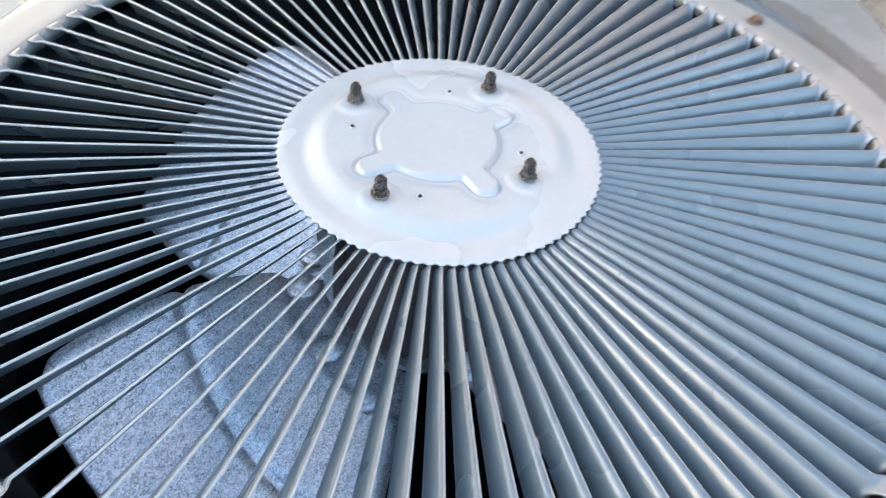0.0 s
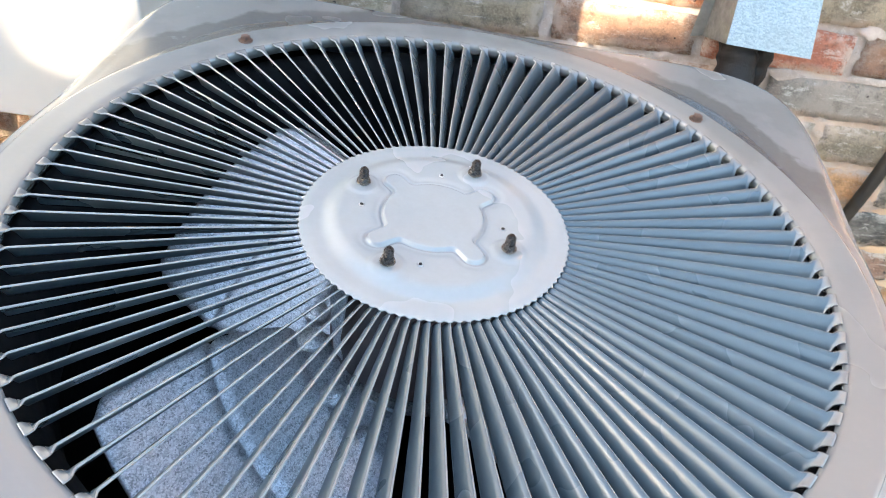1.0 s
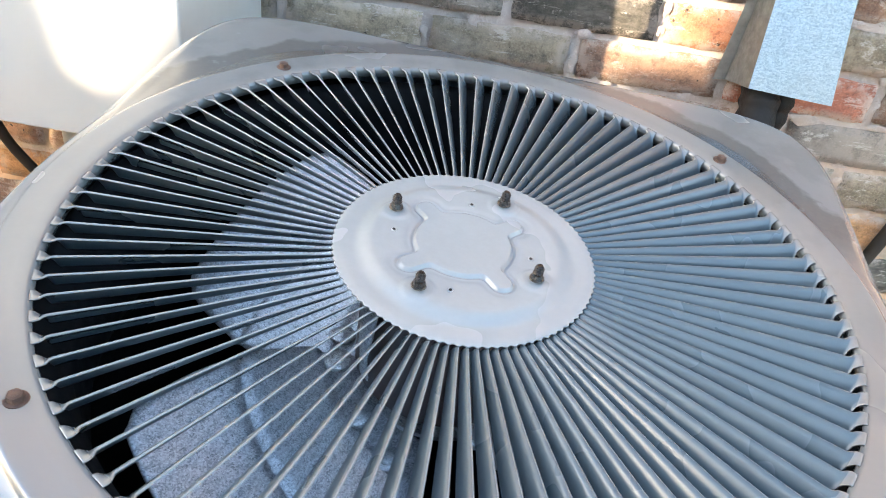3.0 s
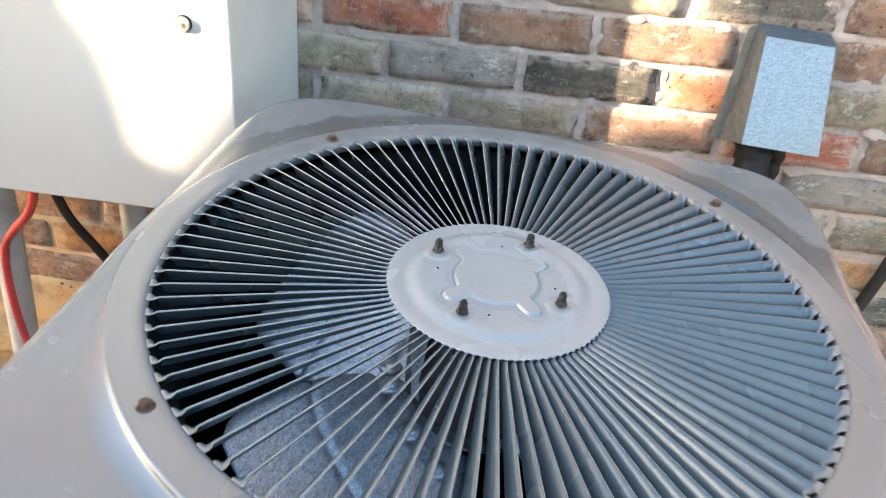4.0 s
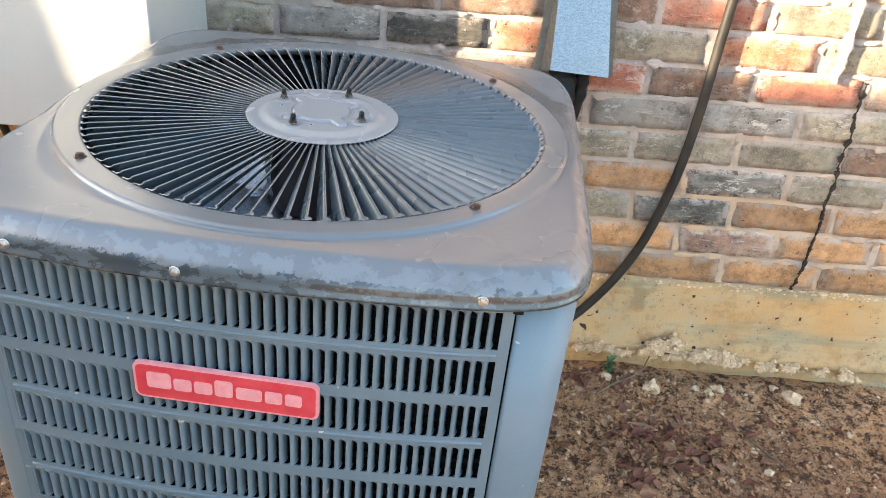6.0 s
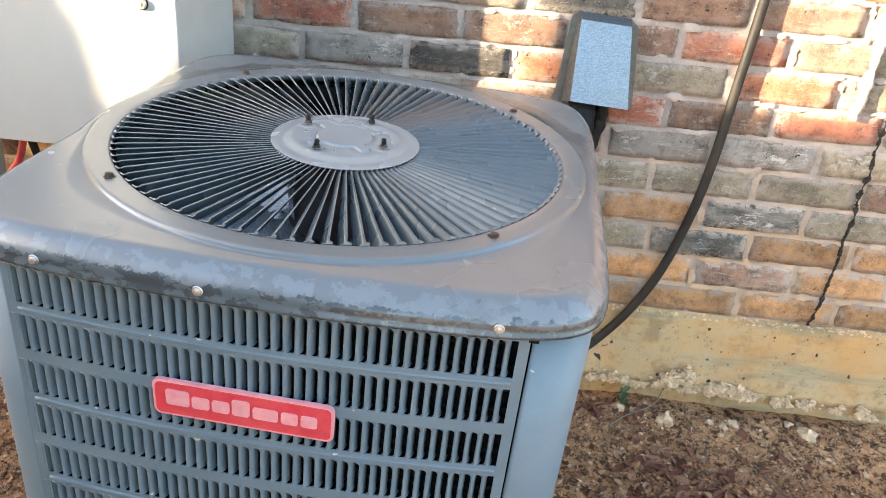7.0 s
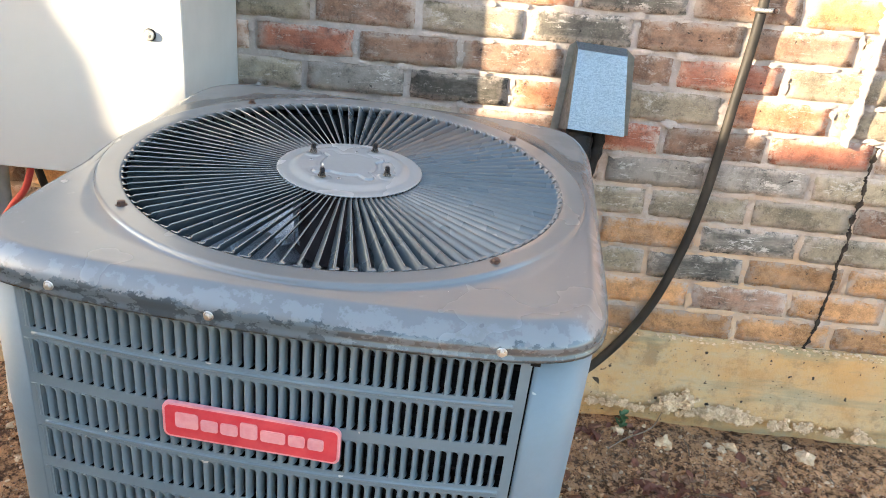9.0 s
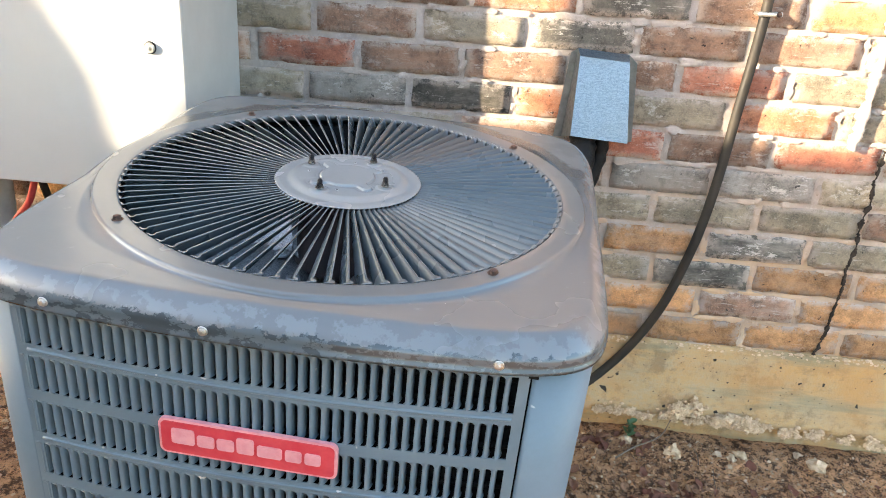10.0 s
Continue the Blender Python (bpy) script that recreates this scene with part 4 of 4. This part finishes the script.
TL, TR, BL, BR = (0.318, 0.580, 0.896), (0.412, 0.580, 0.890), (0.315, 0.546, 0.750), (0.425, 0.548, 0.743)
W = WALL_Y - 0.007
part("front_plate", plate([TL, BL, BR, TR]), HOOD_STEEL, hood, "bright spangled front plate")
part("top_plate", plate([TL, TR, (0.415, W, 0.899), (0.316, W, 0.905)]), HOOD_STEEL, hood)
part("cheek", plate([TL, (0.316, W, 0.905), (0.303, W, 0.730), BL]), CHEEK, hood, "dull side cheek")
part("cheek", plate([TR, BR, (0.430, W, 0.725), (0.415, W, 0.899)]), CHEEK, hood, "dull side cheek")
part("flange", plate([(0.303, W, 0.730), (0.316, W, 0.905), (0.303, W - 0.001, 0.896), (0.287, W - 0.001, 0.728)]), CHEEK, hood)
part("flange", plate([(0.430, W, 0.725), (0.444, W - 0.001, 0.730), (0.432, W - 0.001, 0.884), (0.415, W, 0.899)]), CHEEK, hood)

pipe_thing("insulated_pipe", [(0.342, 0.592, 0.765), (0.343, 0.582, 0.735), (0.343, 0.565, 0.70), (0.325, 0.53, 0.62), (0.29, 0.46, 0.48), (0.26, 0.40, 0.36), (0.24, 0.33, 0.28)], lambda t: 0.026 + 0.0015 * math.sin(t * 60), RUBBER, "pipe wrapped in black foam insulation, coming from the metal hood", "pipe")
pipe_thing("insulated_pipe", [(0.382, 0.605, 0.80), (0.382, 0.603, 0.73), (0.376, 0.600, 0.68), (0.345, 0.585, 0.58), (0.30, 0.53, 0.44), (0.27, 0.44, 0.32), (0.25, 0.35, 0.24)], lambda t: 0.016 + 0.0015 * math.sin(t * 70), RUBBER, "thin insulated pipe beside the thick one", "pipe")

# ---- dark cable sweeping down the wall
cable = pipe_thing("cable", [(0.650, 0.612, 1.55), (0.650, 0.612, 1.25), (0.649, 0.613, 1.0), (0.634, 0.612, 0.80), (0.622, 0.611, 0.655), (0.602, 0.610, 0.528), (0.563, 0.609, 0.388), (0.514, 0.608, 0.288), (0.462, 0.605, 0.216), (0.40, 0.58, 0.165), (0.33, 0.50, 0.14)], 0.0098, CABLE, "dark weathered cable sweeping down the brick wall to the condenser", "cable")
bm = tube([(0.6345, WALL_Y - 0.006, 0.992), (0.6365, 0.603, 0.992), (0.6490, 0.5995, 0.992), (0.661, 0.603, 0.992), (0.661, WALL_Y - 0.008, 0.992), (0.682, WALL_Y - 0.0085, 0.992)], 0.0045, 8)
clip = part("clip", bm, ZINC, cable, "metal pipe strap", True)
bm = bmesh.new()
cyl(bm, pose(0.676, WALL_Y - 0.012, 0.992, 90), 0.0055, 0.0045, 0.006, 6)
part("screw", bm, RUST, clip)

# ================================================================ litter on the dirt
def on_ground(x, y):
    return ground_z(x, y)


rnd = random.Random(8)


def stone(x, y, size, flat=0.6, label="pale broken lump of mortar on the dirt"):
    bm = lump(bmesh.new(), (0, 0, 0), size, rnd.random() * 90, flat, 2)
    ob = part("stone", bm, STONE, None)
    ob.location = (x, y, on_ground(x, y) + size * flat * 0.35)
    ob.rotation_euler = (0, 0, rnd.uniform(0, 6))
    return tagged(ob, label, "stone", "stones on the dirt")


for x, y, size, flat in ((0.628, 0.555, 0.019, 1.1), (0.950, 0.565, 0.024, 0.45), (0.735, 0.575, 0.012, 0.7), (0.765, 0.565, 0.013, 0.7), (0.785, 0.575, 0.012, 0.8), (0.80, 0.56, 0.009, 0.7), (0.53, 0.585, 0.013, 0.7), (0.56, 0.58, 0.008, 0.7),
                         (0.92, 0.60, 0.011, 0.7), (0.755, 0.535, 0.008, 0.6), (1.25, 0.42, 0.022, 0.5), (1.31, 0.40, 0.03, 0.5), (1.33, 0.47, 0.018, 0.5), (1.04, 0.46, 0.008, 0.6), (0.83, 0.33, 0.010, 0.5), (-0.86, 0.33, 0.014, 0.6), (-0.82, 0.40, 0.011, 0.6),
                         (-0.78, 0.22, 0.012, 0.6), (-0.90, 0.24, 0.015, 0.6), (-0.74, 0.30, 0.009, 0.6)):
    stone(x, y, size, flat)

# fine gravel and crumbs
def scatter(name, count, material, label, smallest, spread, long):
    tmp = bmesh.new()
    bmesh.ops.create_icosphere(tmp, subdivisions=1, radius=1)
    base = np.array([v.co[:] for v in tmp.verts])
    tris = np.array([[v.index for v in f.verts] for f in tmp.faces])
    tmp.free()
    rough = [base * (1 + 0.35 * np.random.RandomState(k).uniform(-1, 1, (len(base), 1))) for k in range(12)]
    vs, fs = [], []
    for k in range(count):
        x, y = rnd.uniform(0.34, 1.5), 0.03 + 0.585 * rnd.random()
        if rnd.random() < 0.2:
            x = -rnd.uniform(0.45, 1.15)
        s = smallest + spread * rnd.random() ** 3
        m = np.array(Euler((rnd.uniform(0, 0.6), rnd.uniform(0, 0.6), rnd.uniform(0, 6))).to_matrix()) @ np.diag((s * rnd.uniform(0.8, long), s, s * 0.6))
        fs.append(tris + len(vs) * len(base))
        vs.append(rough[k % 12] @ m.T + np.array((x, y, on_ground(x, y) + s * 0.25)))
    me = bpy.data.meshes.new(name)
    me.from_pydata(np.concatenate(vs).tolist(), [], np.concatenate(fs).tolist())
    me.materials.append(material)
    tagged(new(name, me), label, name, kind="stuff")


scatter("gravel", 2000, STONE, "pale crumbs of gravel and mortar on the dirt", 0.0014, 0.0045, 1.5)
scatter("clods", 9000, DIRT, "small brown clods and bark crumbs on the dirt", 0.0018, 0.0065, 2.4)


def leaf_mesh(seed):
    r = random.Random(seed)
    bm = bmesh.new()
    rows = []
    curl, bend = r.uniform(0.2, 0.9), r.uniform(-0.3, 0.5)
    for i in range(8):
        t = i / 7
        w = 0.30 * math.sin(math.pi * t ** 0.8) ** 0.8 + 0.012
        row = []
        for s in (-1, -0.5, 0, 0.5, 1):
            row.append(Vector((t - 0.5, s * w * (1 + 0.1 * math.sin(9 * t + seed)), curl * w * s * s + bend * (t - 0.5) ** 2 + 0.03 * math.sin(7 * t + seed * 2))))
        rows.append(row)
    return mesh_of("leaf", sheet(bm, rows, 0.012), True)


LEAVES = [leaf_mesh(n) for n in range(6)]
for me in LEAVES:
    me.materials.append(LEAF)
spots = [(rnd.gauss(0.62, 0.07), rnd.gauss(0.37, 0.05)) for _ in range(95)] + [(rnd.gauss(0.50, 0.05), rnd.gauss(0.565, 0.02)) for _ in range(16)]
spots += [(rnd.uniform(0.40, 1.40), rnd.uniform(0.08, 0.58)) for _ in range(80)] + [(-rnd.uniform(0.55, 1.05), rnd.uniform(0.05, 0.5)) for _ in range(16)]
for x, y in spots:
    leaf = part("leaf", LEAVES[rnd.randrange(6)], LEAF, None)
    s = rnd.uniform(0.014, 0.040)
    leaf.matrix_basis = Matrix.Translation((x, y, on_ground(x, y) + 0.004)) @ Euler((rnd.uniform(-0.5, 0.5), rnd.uniform(-0.4, 0.4), rnd.uniform(0, 6.28))).to_matrix().to_4x4() @ Matrix.Scale(s, 4)
    tagged(leaf, "curled dry brown leaf lying on the dirt", "leaf", "dry leaves on the dirt")


def twig(points, radius=0.0016):
    pts = [(x, y, on_ground(x, y) + 0.004 + lift) for x, y, lift in points]
    ob = part("twig", tube(pts, lambda t: radius * (1.1 - 0.6 * t), 6), TWIG, None, "", True)
    return tagged(ob, "thin dry bent twig lying on the dirt", "twig", "twigs on the dirt")


twig([(0.50, 0.52, 0), (0.54, 0.545, 0.012), (0.60, 0.575, 0.02), (0.625, 0.60, 0.05)], 0.0022)
twig([(0.80, 0.45, 0), (0.83, 0.39, 0.004), (0.88, 0.34, 0), (0.93, 0.33, 0)], 0.0022)
for _ in range(26):
    x, y, a, l = rnd.uniform(0.42, 1.3), rnd.uniform(0.08, 0.58), rnd.uniform(0, 6.28), rnd.uniform(0.03, 0.09)
    twig([(x, y, 0), (x + math.cos(a) * l * 0.5 + rnd.uniform(-0.006, 0.006), y + math.sin(a) * l * 0.5, 0.002), (x + math.cos(a) * l, y + math.sin(a) * l, 0)], rnd.uniform(0.0007, 0.0015))

# small weed at the footing
weed = empty("weed", Matrix.Translation((0.535, 0.598, on_ground(0.535, 0.598))), "small green weed growing against the concrete footing", "weed")
part("stem", tube([(0, 0, -0.005), (0.004, -0.002, 0.02), (0.002, -0.006, 0.042)], 0.0012, 6), WEED, weed, "", True)
for k in range(9):
    ob = part("leaf", LEAVES[k % 6].copy(), WEED, weed)
    ob.data.materials.clear()
    ob.data.materials.append(WEED)
    a = k * 2.4
    ob.matrix_basis = Matrix.Translation((0.008 * math.cos(a), 0.006 * math.sin(a) - 0.004, 0.012 + 0.0042 * k)) @ Euler((0.3, -0.5, a)).to_matrix().to_4x4() @ Matrix.Scale(0.022, 4)

# ================================================================ unseen boards behind the camera, added to block the sun and shape its patches
BLOCKER_Y = -1.4
REACH = WALL_Y - BLOCKER_Y
SHIFT_X, DROP = REACH * math.tan(SUN_SIDE), REACH / math.cos(SUN_SIDE) * math.tan(SUN_ELEV)
# along the house wall: how high up the boards' shade reaches; the dips are cut to give the sun patches
SHADE = [(-1.45, 1.25), (-0.113, 1.25), (-0.103, 0.86), (-0.047, 0.768), (-0.017, 0.723), (0.0, 0.656), (0.010, 0.60), (0.045, 0.575), (0.080, 0.575), (0.125, 0.625), (0.155, 0.675), (0.21, 0.742), (0.308, 0.745),
         (0.31, 1.25), (0.632, 1.25), (0.634, 0.765), (0.78, 0.735), (0.93, 0.745), (3.62, 0.75)]


def blocker_top(x):
    """How high the added boards reach at a place along their row."""
    u = x + SHIFT_X
    for (a, ha), (b, hb) in zip(SHADE, SHADE[1:]):
        if a <= u < b:
            return DROP + ha + (hb - ha) * (u - a) / (b - a)
    return DROP + 0.10


cuts = sorted([x for x in (-9.0 + 0.14 * i for i in range(70)) if SHADE[0][0] < x + SHIFT_X < SHADE[-1][0]] + [a - SHIFT_X for a, h in SHADE])
for x0, x1 in zip(cuts, cuts[1:]):
    if x1 - x0 < 0.004:
        continue
    bm = bmesh.new()
    h0, h1, w = blocker_top(x0 + 1e-4), blocker_top(x1 - 1e-4), (x1 - x0) / 2 - 0.0002
    low = [bm.verts.new(p) for p in ((-w, 0, 0), (w, 0, 0), (w, 0.018, 0), (-w, 0.018, 0))]
    top = [bm.verts.new(p) for p in ((-w, 0, h0), (w, 0, h1), (w, 0.018, h1), (-w, 0.018, h0))]
    bm.faces.new(low[::-1])
    bm.faces.new(top)
    for i in range(4):
        bm.faces.new((low[i], low[(i + 1) % 4], top[(i + 1) % 4], top[i]))
    board = part("fence_board", bm, BLOCKER_WOOD, None)
    board.location = ((x0 + x1) / 2, BLOCKER_Y, -0.02)
    tagged(board, "unseen upright board added to shade the wall and condenser", "fence board", "boards of the yard fence")
